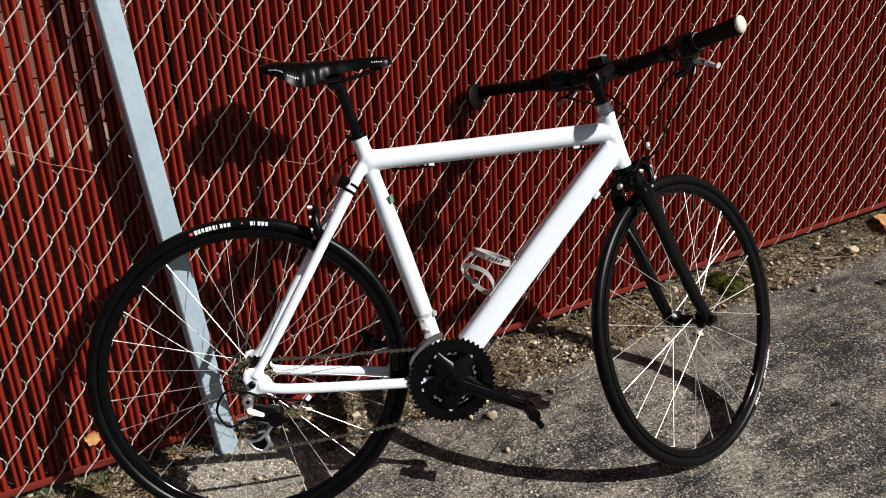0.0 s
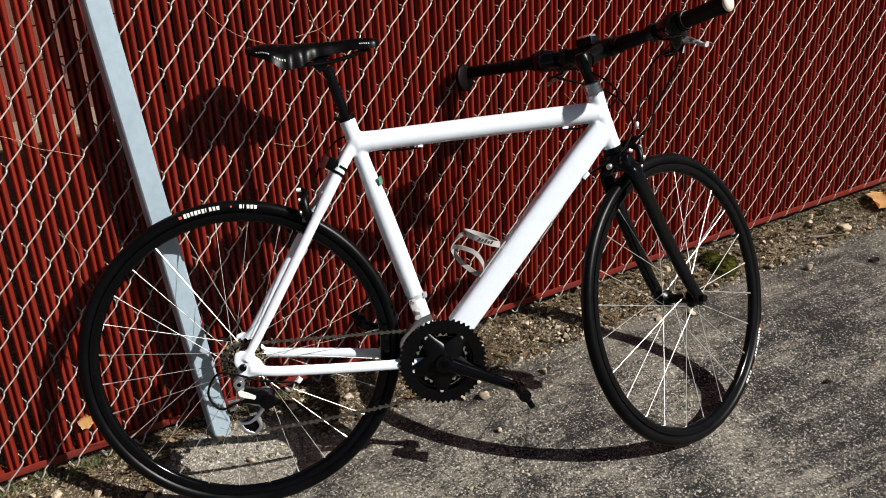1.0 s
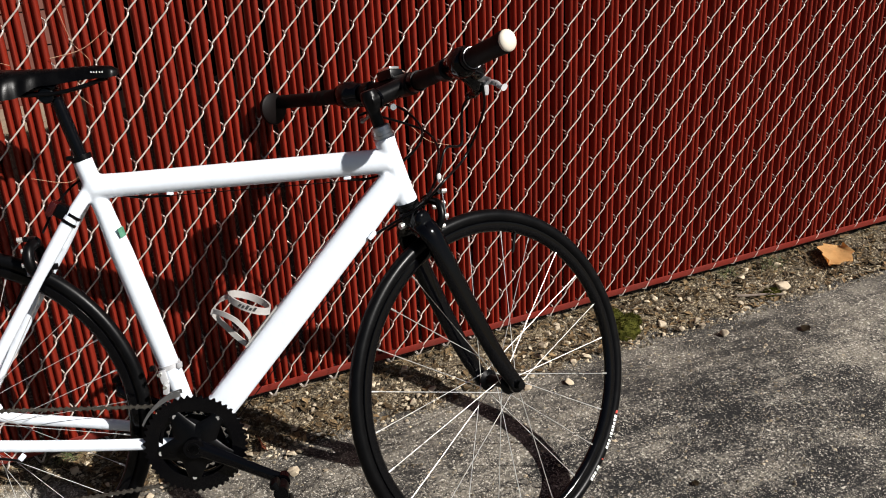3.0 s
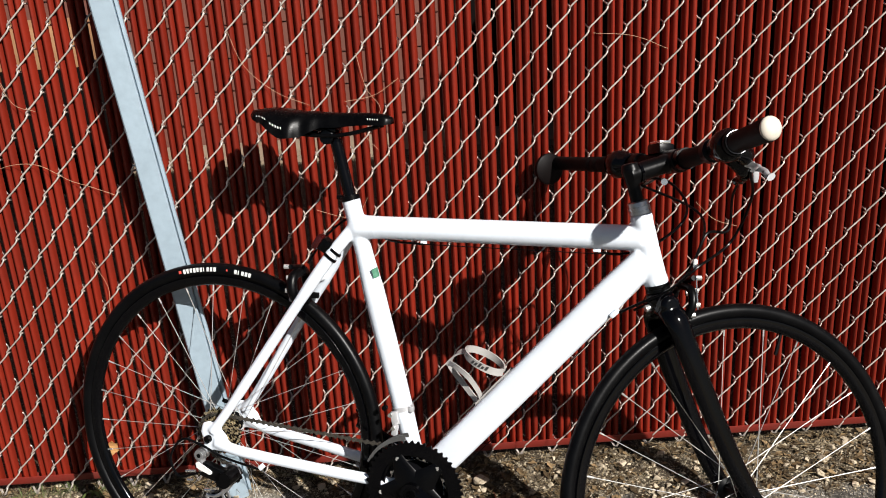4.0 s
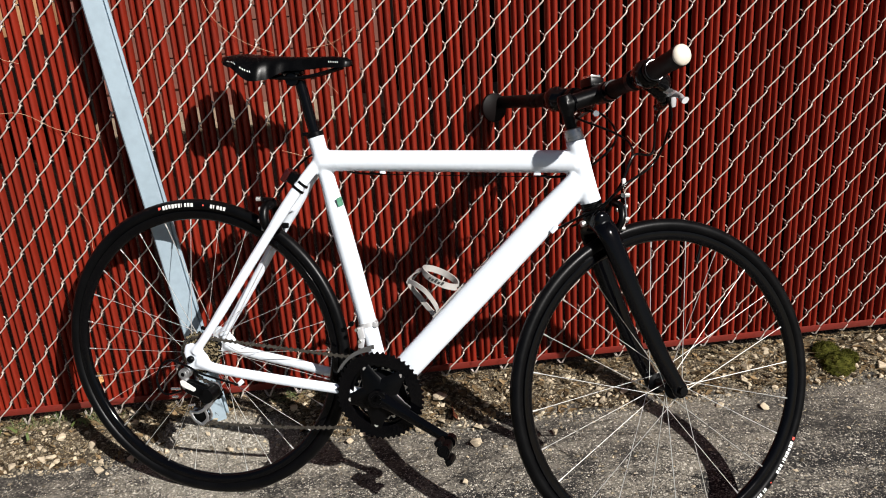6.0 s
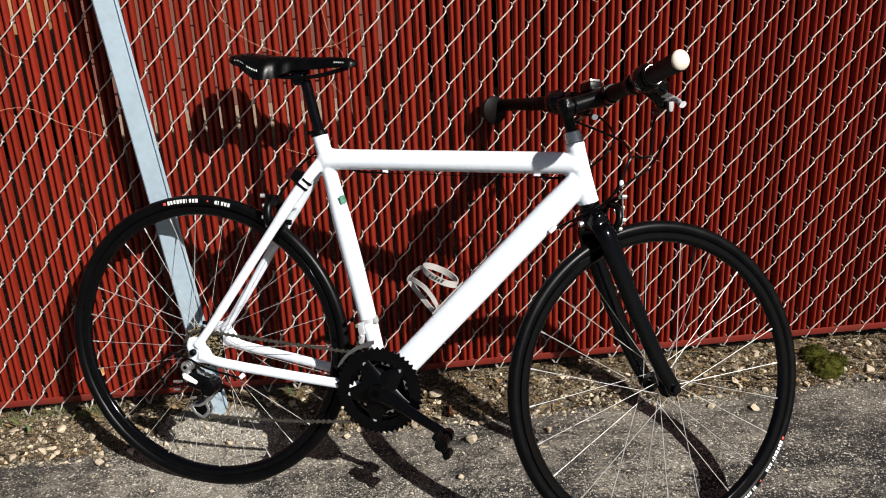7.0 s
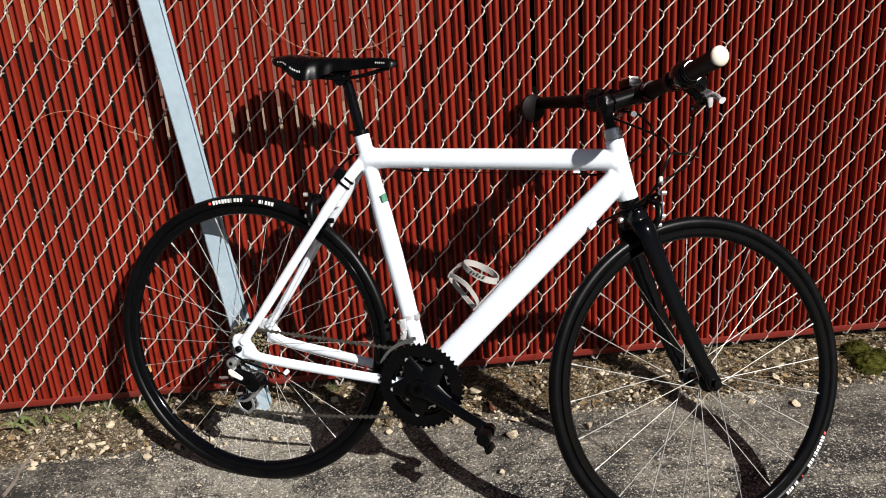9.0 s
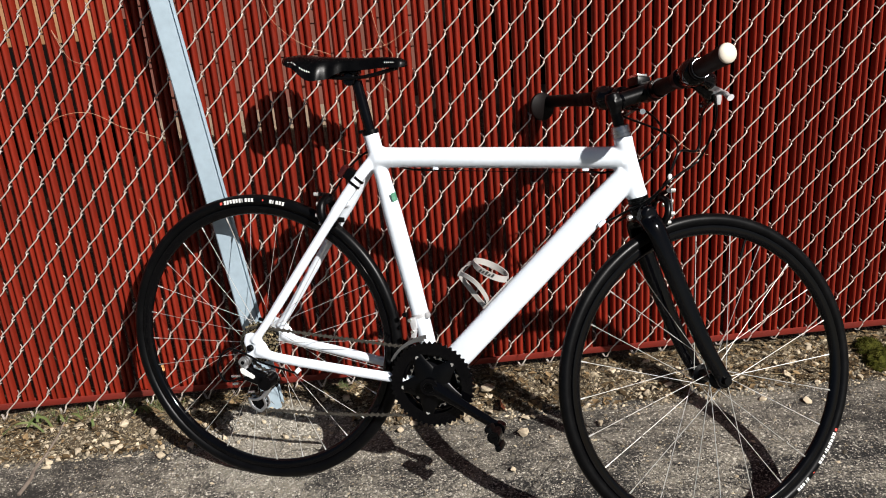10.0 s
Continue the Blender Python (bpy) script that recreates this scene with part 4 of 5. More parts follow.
bm = bmesh.new()
rings = []
NS, NR = 48, 20
for i in range(NS + 1):
    u = i / NS
    half, cz, skirt = saddle_section(u)
    x = SX0 + (SX1 - SX0) * u
    ring_v = []
    for k in range(NR):
        a = math.pi * k / (NR - 1)
        cx = math.cos(a)
        y = half * math.copysign(abs(cx) ** 0.62, cx)
        z = cz - skirt * (0.22 * abs(y / half) ** 2 + 0.78 * abs(y / half) ** 7)
        ring_v.append(bm.verts.new((x, y, z)))
    for k in range(NR - 2, 0, -1):
        a = math.pi * k / (NR - 1)
        cx = math.cos(a)
        ring_v.append(bm.verts.new((x, 0.9 * half * math.copysign(abs(cx) ** 0.62, cx), cz - skirt + 0.30 * skirt * math.sin(a))))
    rings.append(ring_v)
for a, b in zip(rings, rings[1:]):
    n = len(a)
    for k in range(n):
        bm.faces.new((a[k], a[(k + 1) % n], b[(k + 1) % n], b[k]))
bm.faces.new(rings[0])
bm.faces.new(rings[-1])
saddle = bike_part("saddle", bm, VINYL, "slim black saddle with small white markings")
bm = bmesh.new()
for s in (-1, 1):
    tube(bm, curve_pts([(0.118, s * 0.030, 0.618), (0.160, s * 0.024, 0.598), (0.225, s * 0.021, 0.592), (0.275, s * 0.018, 0.596), (0.335, s * 0.010, 0.612)], 6), 0.0036, 8)
loose_parts("rail", bm, SATIN, saddle)


def saddle_side(x, drop):
    u = (x - SX0) / (SX1 - SX0)
    half, cz, skirt = saddle_section(u)
    t = 0.80 + 0.19 * drop
    return Vector((x, -half * t - 0.0008, cz - skirt * (0.22 * t ** 2 + 0.78 * t ** 7) + 0.0004))


bm = bmesh.new()
for x0, n, step, d0, d1 in ((0.108, 6, 0.0046, 0.50, 0.64), (0.142, 5, 0.0048, 0.58, 0.70), (0.314, 5, 0.0046, 0.34, 0.56)):
    for k in range(n):
        a = [saddle_side(x0 + step * k + dx, dd) for dx, dd in ((0.0008, d0), (0.0024, d0), (0.0032, d1), (0.0016, d1))]
        bm.faces.new([bm.verts.new(p) for p in a])
loose_parts("marking", bm, INK, saddle, "small white blocks along the saddle side", smooth=False)

# rear lamp, straps and brake
bm = bmesh.new()
box(bm, (0.024, 0.024, 0.026), Matrix.Translation((0.233, -0.018, 0.388)) @ Matrix.Rotation(radians(33), 4, "Y"), 0.006)
lamp = bike_part("rear_lamp", bm, SATIN, "dark red rear lamp strapped to the seat stay")
bm = bmesh.new()
box(bm, (0.014, 0.027, 0.029), Matrix.Translation((0.2165, -0.017, 0.3945)) @ Matrix.Rotation(radians(33), 4, "Y"), 0.005)
sub_part("lens", bm, LENS, lamp, "dark red lens")
p, q = Vector((0.235, -0.028, 0.358)), Vector((0.276, -0.010, 0.412))
ds = (q - p).normalized()
for k in (0.012, 0.026):
    bm = bmesh.new()
    cc = p + k * ds
    tube(bm, [cc - 0.0028 * ds, cc + 0.0028 * ds], 0.0138, 14)
    sub_part("strap", bm, SATIN, lamp, "black rubber strap")


def caliper(name, c, m, back, label, thick=0.0100):
    """A side-pull brake: two curved arms, pads, bolts and a cable boot."""
    c = Vector(c)
    bm = bmesh.new()
    for s in (-1, 1):
        tube(bm, curve_pts([c + Vector((back * 0.010, s * 0.004, 0.020)), c + Vector((back * 0.014, s * 0.026, 0.012)), c + Vector((back * 0.012, s * 0.034, -0.012)), c + Vector((back * 0.006, s * 0.026, -0.032))], 4), thick, 12)
    tube(bm, [c + Vector((back * 0.014, 0.020, 0.024)), c + Vector((back * 0.014, -0.034, 0.034))], 0.0048, 8)
    ob = bike_part(name, bm, SATIN, label, m)
    bm = bmesh.new()
    for s in (-1, 1):
        box(bm, (0.046, 0.009, 0.011), Matrix.Translation(c + Vector((back * 0.004, s * 0.0180, -0.030))), 0.002)
    loose_parts("pad", bm, RUBBER, ob, "", m)
    bm = bmesh.new()
    for at in ((0.018, 0.0, 0.006), (0.016, -0.034, -0.012), (0.012, -0.026, -0.030), (0.018, -0.034, 0.034), (0.016, -0.028, 0.012)):
        p = c + Vector((back * at[0], at[1], at[2]))
        tube(bm, [p, p + Vector((back * 0.009, -0.002, 0))], 0.0046, 8)
    loose_parts("bolt", bm, SPOKE, ob, "bright bolts", m)
    return ob


caliper("rear_brake", (0.180, 0, 0.312), None, -1, "black rear brake caliper with bright bolts")
fb = caliper("front_brake", tuple(crown + 0.030 * fw + Vector((0, 0, 0.004))), FORK, 1, "black front brake caliper with bright bolts", 0.0072)
bm = bmesh.new()
c = crown + 0.046 * fw
tube(bm, [c + Vector((0, -0.036, 0.050)), c + Vector((0, -0.036, 0.063)), c + Vector((0, -0.036, 0.066))], (0.0034, 0.0044, 0.003), 10)
sub_part("cable_boot", bm, INK, fb, "white cable end boot", FORK)
bm = bmesh.new()
tube(bm, [c + Vector((0.002, -0.036, 0.036)), c + Vector((0.006, -0.036, -0.020))], 0.0014, 6)
sub_part("brake_wire", bm, STEEL, fb, "", FORK)

bm = bmesh.new()
tube(bm, [crown - 0.018 * fw, crown - 0.031 * fw], (0.0068, 0.0060), 12)
sub_part("bolt", bm, SPOKE, fb, "bright brake nut behind the crown", FORK)

# stem, handlebar, grips, levers
st = HEAD_TOP + 0.020 * AXIS


def bar_at(y, f, a):
    return st + f * fw + a * AXIS + Vector((0, y, 0))


bm = bmesh.new()
tube(bm, [bar_at(0, 0, -0.004), bar_at(0, 0, 0.028), bar_at(0, 0.001, 0.034), bar_at(0, 0.002, 0.056), bar_at(0, 0.002, 0.068)], (0.0114, 0.0114, 0.0138, 0.0168, 0.0135), 18)
tube(bm, [bar_at(0, -0.006, 0.048), bar_at(0, 0.030, 0.049), bar_at(0, 0.072, 0.050)], (0.0170, 0.0166, 0.0166), 18)
tube(bm, [bar_at(-0.024, 0.088, 0.050), bar_at(-0.022, 0.088, 0.050), bar_at(0.022, 0.088, 0.050), bar_at(0.024, 0.088, 0.050)], (0.0190, 0.0210, 0.0210, 0.0190), 18)
stem = bike_part("stem", bm, SATIN, "black handlebar stem", BARS)
weld(stem, 0.0018, 5)
bm = bmesh.new()
tube(bm, [bar_at(0, 0.012, 0.048), bar_at(0, 0.017, 0.048)], 0.0188, 20)
sub_part("collar", bm, BLACK, stem, "glossy black raised ring", BARS)
for s in (-1, 1):
    for z in (-0.012, 0.012):
        bm = bmesh.new()
        tube(bm, [bar_at(s * 0.015, 0.106, 0.050 + z), bar_at(s * 0.015, 0.1125, 0.050 + z)], 0.0036, 8)
        sub_part("bolt", bm, STEEL, stem, "", BARS)


def bar_line(y):
    """Centre line of the riser bar: it climbs and sweeps back from the clamp."""
    u = min(1.15, abs(y) / 0.33)
    return bar_at(y, 0.088 - 0.045 * max(0.0, u - 0.06), 0.050 + 0.032 * u ** 1.4)


def bar_tube(bm, s, ys, radii, sides=18, drop=0.0):
    tube(bm, [bar_line(s * y) - drop * AXIS for y in ys], radii, sides)


bm = bmesh.new()
ys = [-0.330, -0.20, -0.15, -0.11, -0.09, -0.06, -0.03, 0.03, 0.06, 0.09, 0.11, 0.15, 0.20, 0.362]
tube(bm, [bar_line(y) for y in ys], (0.0112, 0.0112, 0.0122, 0.0140, 0.0155, 0.0160, 0.0162, 0.0162, 0.0160, 0.0150, 0.0135, 0.0114, 0.0112, 0.0112), 18)
bar = bike_part("handlebar", bm, FOAM, "satin black riser handlebar", BARS)
for s, o in ((-1, 0.012), (1, -0.030)):
    bm = bmesh.new()
    if s < 0:
        bar_tube(bm, s, [0.218, 0.220, 0.226, 0.229, 0.234, 0.30, 0.322, 0.330], (0.0150, 0.0205, 0.0205, 0.0172, 0.0166, 0.0170, 0.0186, 0.0178), 20)
    else:
        bar_tube(bm, s, [0.176, 0.178, 0.183, 0.186, 0.196, 0.206, 0.210, 0.214, 0.217, 0.226, 0.230, 0.234, 0.237, 0.246, 0.250, 0.356, 0.360], (0.0140, 0.0175, 0.0175, 0.0148, 0.0152, 0.0152, 0.0138, 0.0138, 0.0150, 0.0150, 0.0136, 0.0136, 0.0148, 0.0148, 0.0136, 0.0140, 0.0120), 20)
    sub_part("grip", bm, FOAM, bar, "black rubber grip", BARS)
    bm = bmesh.new()
    bar_tube(bm, s, [0.2155 + o, 0.2170 + o] if s < 0 else [0.2055 + o, 0.2080 + o], 0.0186 if s < 0 else 0.0208, 20)
    sub_part("grip_ring", bm, GUNMETAL if s < 0 else SATIN, bar, "thin dull grey ring" if s < 0 else "thin glossy ring", BARS)
    bm = bmesh.new()
    if s < 0:
        ball(bm, 0.0178, Matrix.Translation(bar_line(-0.331)) @ Matrix.Diagonal((1, 0.50, 1, 1)), 20, 12)
        sub_part("bar_plug", bm, CREAM, bar, "round cream bar-end plug", BARS)
    else:
        tube(bm, [bar_line(y) - 0.020 * fw - 0.007 * AXIS for y in (0.353, 0.355, 0.362, 0.366)], (0.0285, 0.0320, 0.0320, 0.0280), 28)
        tube(bm, [bar_line(0.366), bar_line(0.366) - 0.012 * fw], 0.0070, 10)
        sub_part("bar_plug", bm, SMOKE, bar, "broad smoked-plastic disc beside the bar end", BARS)
    bm = bmesh.new()
    bar_tube(bm, s, [v + o for v in (0.150, 0.154, 0.166, 0.170, 0.180, 0.196, 0.203)], (0.0170, 0.0205, 0.0215, 0.0245, 0.0265, 0.0255, 0.0200), 18)
    tube(bm, curve_pts([bar_line(s * (0.185 + o)) + 0.010 * fw - 0.012 * AXIS, bar_line(s * (0.175 + o)) + 0.030 * fw - 0.020 * AXIS, bar_line(s * (0.150 + o)) + 0.036 * fw - 0.022 * AXIS], 4), (0.015,) * 4 + (0.017,) * 4 + (0.010,), 12)
    shifter = sub_part("shifter", bm, BLACK, bar, "glossy black gear shifter", BARS)
    bm = bmesh.new()
    tube(bm, curve_pts([bar_line(s * (0.160 + o)) + 0.030 * fw - 0.030 * AXIS, bar_line(s * (0.185 + o)) + 0.040 * fw - 0.044 * AXIS, bar_line(s * (0.205 + o)) + 0.022 * fw - 0.048 * AXIS], 4), (0.006,) * 5 + (0.0045,) * 4, 8, 0.6)
    sub_part("shift_paddle", bm, ALLOY if s < 0 else SATIN, bar, "silver thumb paddle" if s < 0 else "black thumb paddle", BARS)
    bm = bmesh.new()
    tube(bm, [bar_line(s * (0.118 + o)), bar_line(s * (0.121 + o)), bar_line(s * (0.136 + o)), bar_line(s * (0.139 + o))], (0.0150, 0.0195, 0.0195, 0.0150), 16)
    tube(bm, curve_pts([bar_line(s * (0.128 + o)) + 0.008 * fw - 0.006 * AXIS, bar_line(s * (0.134 + o)) + 0.034 * fw - 0.016 * AXIS, bar_line(s * (0.156 + o)) + 0.052 * fw - 0.026 * AXIS], 4), (0.0135,) * 5 + (0.0115,) * 4, 12)
    sub_part("lever_clamp", bm, SATIN, bar, "black brake lever clamp", BARS)
    bm = bmesh.new()
    if s < 0:
        tube(bm, curve_pts([bar_line(-(0.146 + o)) + 0.050 * fw - 0.038 * AXIS, bar_line(-(0.164 + o)) + 0.056 * fw - 0.047 * AXIS, bar_line(-(0.190 + o)) + 0.052 * fw - 0.055 * AXIS, bar_line(-(0.206 + o)) + 0.046 * fw - 0.063 * AXIS, bar_line(-(0.218 + o)) + 0.044 * fw - 0.066 * AXIS], 5),
             (0.0070,) * 6 + (0.0052,) * 8 + (0.0050,) * 5 + (0.0074,) * 2, 10, 0.7)
    else:
        tube(bm, curve_pts([bar_line(0.152 + o) + 0.050 * fw - 0.026 * AXIS, bar_line(0.172 + o) + 0.056 * fw - 0.040 * AXIS, bar_line(0.200 + o) + 0.052 * fw - 0.052 * AXIS, bar_line(0.216 + o) + 0.046 * fw - 0.062 * AXIS, bar_line(0.228 + o) + 0.044 * fw - 0.066 * AXIS], 5),
             (0.0075,) * 6 + (0.0058,) * 8 + (0.0050,) * 5 + (0.0078,) * 2, 10, 0.7)
    sub_part("brake_lever", bm, SILVER if s < 0 else GUNMETAL, bar, "silver brake lever" if s < 0 else "dull grey brake lever", BARS)
# gear pod and pivot plate hanging under the near side of the bar
bm = bmesh.new()
tube(bm, curve_pts([bar_line(-0.172) + 0.012 * fw - 0.014 * AXIS, bar_line(-0.168) + 0.032 * fw - 0.030 * AXIS, bar_line(-0.158) + 0.040 * fw - 0.052 * AXIS], 4), (0.0150, 0.0160, 0.0175, 0.0185, 0.0185, 0.0175, 0.0160, 0.0130, 0.0080), 14, 0.8)
tube(bm, curve_pts([bar_line(-0.158) + 0.040 * fw - 0.048 * AXIS, bar_line(-0.140) + 0.044 * fw - 0.056 * AXIS, bar_line(-0.122) + 0.040 * fw - 0.058 * AXIS], 4), (0.0110,) * 3 + (0.0090,) * 3 + (0.0065,) * 3, 12)
sub_part("gear_pod", bm, BLACK, bar, "glossy black gear pod under the bar", BARS)
bm = bmesh.new()
tube(bm, curve_pts([bar_line(-0.163) + 0.056 * fw - 0.036 * AXIS, bar_line(-0.160) + 0.060 * fw - 0.052 * AXIS, bar_line(-0.156) + 0.058 * fw - 0.068 * AXIS], 3), (0.0040, 0.0052, 0.0060, 0.0062, 0.0062, 0.0056, 0.0040), 10, 0.55)
sub_part("pivot_plate", bm, SILVER, bar, "silver lever pivot", BARS)
# lamp bracket beside the stem
bm = bmesh.new()
tube(bm, [bar_line(-0.030), bar_line(-0.046)], 0.0190, 16)
br = sub_part("lamp_bracket", bm, SATIN, bar, "black lamp bracket clamp", BARS)
bm = bmesh.new()
box(bm, (0.030, 0.044, 0.018), Matrix.Translation(bar_at(0.040, 0.092, 0.074)), 0.004)
sub_part("bracket_body", bm, SATIN, bar, "black bracket body", BARS)
bm = bmesh.new()
box(bm, (0.022, 0.036, 0.005), Matrix.Translation(bar_at(0.040, 0.094, 0.0855)), 0.0015)
sub_part("bracket_top", bm, STEEL, bar, "bright silver strip", BARS)
clamp_at = bar_at(0, 0.088, 0.052)
bm = bmesh.new()
tube(bm, [bar_at(0.100, 0.120, 0.011), bar_at(0.114, 0.126, 0.011)], (0.0062, 0.0068), 12)
sub_part("barrel_adjuster", bm, STEEL, bar, "bright silver cable adjuster", BARS)

# cables
def at_bar(y, x=0.03, z=-0.02):
    return BARS @ (clamp_at + Vector((x, y, z)))


def at_fork(p):
    return FORK @ Vector(p)


bm = bmesh.new()
tube(bm, curve_pts([at_bar(-0.150), at_bar(-0.11, 0.065, -0.028), at_bar(-0.05, 0.085, -0.060), at_bar(-0.03, 0.090, -0.12), at_fork(c + Vector((0.02, -0.040, 0.110))), at_fork(c + Vector((0, -0.036, 0.066)))], 8), 0.0025, 8)
bike_part("brake_cable", bm, SATIN, "black cable housing")
bm = bmesh.new()
tube(bm, curve_pts([at_bar(0.150), at_bar(0.10, 0.05, -0.03), at_bar(0.04, 0.050, -0.07), Vector((0.872, 0.040, 0.455)), Vector((0.822, 0.040, 0.412)), Vector((0.775, 0.014, 0.400)), Vector((0.735, -0.006, 0.404))], 8), 0.0025, 8)
bike_part("brake_cable", bm, SATIN, "black cable housing")
bm = bmesh.new()
tube(bm, curve_pts([at_bar(-0.175, 0.03, -0.03), at_bar(-0.13, 0.065, -0.07), at_bar(-0.06, 0.075, -0.14), Vector((0.905, -0.050, 0.395)), Vector((0.862, -0.034, 0.352)), Vector((0.815, -0.030, 0.325)), Vector((0.778, -0.020, 0.303))], 8), 0.0025, 8)
bike_part("gear_cable", bm, SATIN, "black cable housing")
bm = bmesh.new()
tube(bm, curve_pts([at_bar(0.175, 0.03, -0.03), at_bar(0.08, 0.105, -0.09), Vector((0.900, 0.030, 0.400)), Vector((0.858, -0.006, 0.340)), Vector((0.800, 0.020, 0.300))], 8), 0.0025, 8)
bike_part("gear_cable", bm, SATIN, "black cable housing")
bm = bmesh.new()
tube(bm, [(0.420, -0.010, 0.400), (0.735, -0.010, 0.402)], 0.0009, 6)
tube(bm, curve_pts([(0.420, -0.010, 0.400), (0.34, 0.010, 0.402), (0.27, 0.030, 0.436), (0.222, 0.012, 0.404), (0.190, -0.010, 0.350)], 6), 0.0022, 8)
bike_part("brake_cable", bm, SATIN, "black rear brake cable")
bm = bmesh.new()
tube(bm, [(0.770, -0.018, 0.292), (0.440, -0.016, -0.088)], 0.0009, 6)
bike_part("gear_cable", bm, SATIN, "thin bare gear wire under the down tube")

# bottle cage
dt0, dt1 = Vector((0.424, 0, -0.052)), Vector((0.822, 0, 0.396))
dd = (dt1 - dt0).normalized()
up = Vector((-dd.z, 0, dd.x))
O = dt0 + dd * 0.215 + up * 0.030


def cage_pt(a, h, y):
    return O + dd * a + up * h + Vector((0, y, 0))


def strip(bm, pts, width_dir, half, thick=0.0016):
    """A flat band along points."""
    pts = [Vector(p) for p in pts]
    n = len(pts)
    rows = []
    for i in range(n):
        t = (pts[min(i + 1, n - 1)] - pts[max(i - 1, 0)]).normalized()
        wd = Vector(width_dir(i / (n - 1)) if callable(width_dir) else width_dir)
        wd = (wd - t * wd.dot(t)).normalized()
        nn = t.cross(wd)
        rows.append([bm.verts.new(pts[i] + sx * half * wd + sy * thick * nn) for sx, sy in ((-1, -1), (1, -1), (1, 1), (-1, 1))])
    for a, b in zip(rows, rows[1:]):
        for k in range(4):
            bm.faces.new((a[k], a[(k + 1) % 4], b[(k + 1) % 4], b[k]))
    bm.faces.new(rows[0])
    bm.faces.new(rows[-1])


bm = bmesh.new()
strip(bm, [cage_pt(a, 0.002, 0) for a in (-0.032, 0.0, 0.03, 0.064)], (0, 1, 0), 0.010, 0.002)
R = 0.036


def hoop_pt(deg, da=0.0, out=0.0):
    h = 0.046 + (0.038 + out) * math.cos(radians(deg))
    return cage_pt(0.050 - 0.30 * (h - 0.012) + da, h, (R + out) * math.sin(radians(deg)))


strip(bm, [hoop_pt(a) for a in range(-168, 169, 12)], lambda t: dd * 0.8 + up * 0.6, 0.0066)
# a tongue slants down from the hoop; two ribs curve from its end back to the foot
strip(bm, curve_pts([hoop_pt(-8), cage_pt(0.014, 0.091, -0.002), cage_pt(-0.004, 0.092, 0.0), cage_pt(-0.018, 0.088, 0.0)], 5), lambda t: Vector((0, 1, 0)) + dd * 0.9, 0.0062)
strip(bm, curve_pts([cage_pt(-0.012, 0.090, -0.004), cage_pt(0.000, 0.074, -0.022), cage_pt(0.006, 0.048, -0.030), cage_pt(-0.003, 0.020, -0.020), cage_pt(-0.016, 0.004, -0.006)], 6), lambda t: dd + up * 0.5, 0.0046)
strip(bm, curve_pts([cage_pt(-0.017, 0.088, 0.002), cage_pt(-0.024, 0.070, 0.010), cage_pt(-0.030, 0.046, 0.016), cage_pt(-0.032, 0.020, 0.012), cage_pt(-0.030, 0.004, 0.004)], 6), lambda t: dd + up * 0.5, 0.0052)
cage = bike_part("bottle_cage", bm, CAGE, "grey plastic bottle cage on the down tube")
bm = bmesh.new()
for k in range(5):
    a = -66 - 9.5 * k
    tall = 0.0045 if k in (0, 2, 4) else 0.003
    bm.faces.new([bm.verts.new(hoop_pt(a + e, da, 0.0022)) for e, da in ((-6.5, -0.003), (0, -0.003), (0, -0.003 + 2 * tall), (-6.5, -0.003 + 2 * tall))])
loose_parts("marking", bm, DARKINK, cage, "row of small dark blocks", smooth=False)

# ---- loose things on the ground ----
def on_tongue(x, y):
    """True where the asphalt reaches in towards the fence."""
    return abs(x - 0.02) < 0.165 and y < -0.045


def rock(name, seed, flat=0.6):
    """An angular broken stone: the hull of a few points, its edges chipped."""
    r = random.Random(seed)
    bm = bmesh.new()
    for k in range(11):
        v = Vector((r.gauss(0, 1), r.gauss(0, 1), r.gauss(0, 1))).normalized() * r.uniform(0.40, 0.52)
        bm.verts.new((v.x, v.y, v.z * flat))
    out = bmesh.ops.convex_hull(bm, input=bm.verts[:])
    bmesh.ops.delete(bm, geom=[g for g in out["geom_interior"] if isinstance(g, bmesh.types.BMVert)], context="VERTS")
    bmesh.ops.bevel(bm, geom=bm.edges[:], offset=0.035, segments=1, affect="EDGES", profile=0.5)
    me = bpy.data.meshes.new(name)
    bmesh.ops.recalc_face_normals(bm, faces=bm.faces)
    bm.to_mesh(me)
    bm.free()
    me.materials.append(LIMESTONE)
    return me


ROCKS = [rock("stone", 20 + k, 0.45 + 0.07 * k) for k in range(7)]


def stone(x, y, size, k, sink=0.25, label="pale angular limestone pebble on the dirt", sx=1.0):
    ob = new("stone", ROCKS[k % 7])
    ob.location = (x, y, ground_z(x, y) + size * 0.25 * (1 - sink))
    ob.scale = (size * sx, size * rnd.uniform(0.75, 1.1), size * rnd.uniform(0.7, 1.0))
    ob.rotation_euler = (rnd.uniform(-0.3, 0.3), rnd.uniform(-0.3, 0.3), rnd.uniform(0, 6.28))
    thing(ob, label, "stone", "stones along the fence")
    return ob


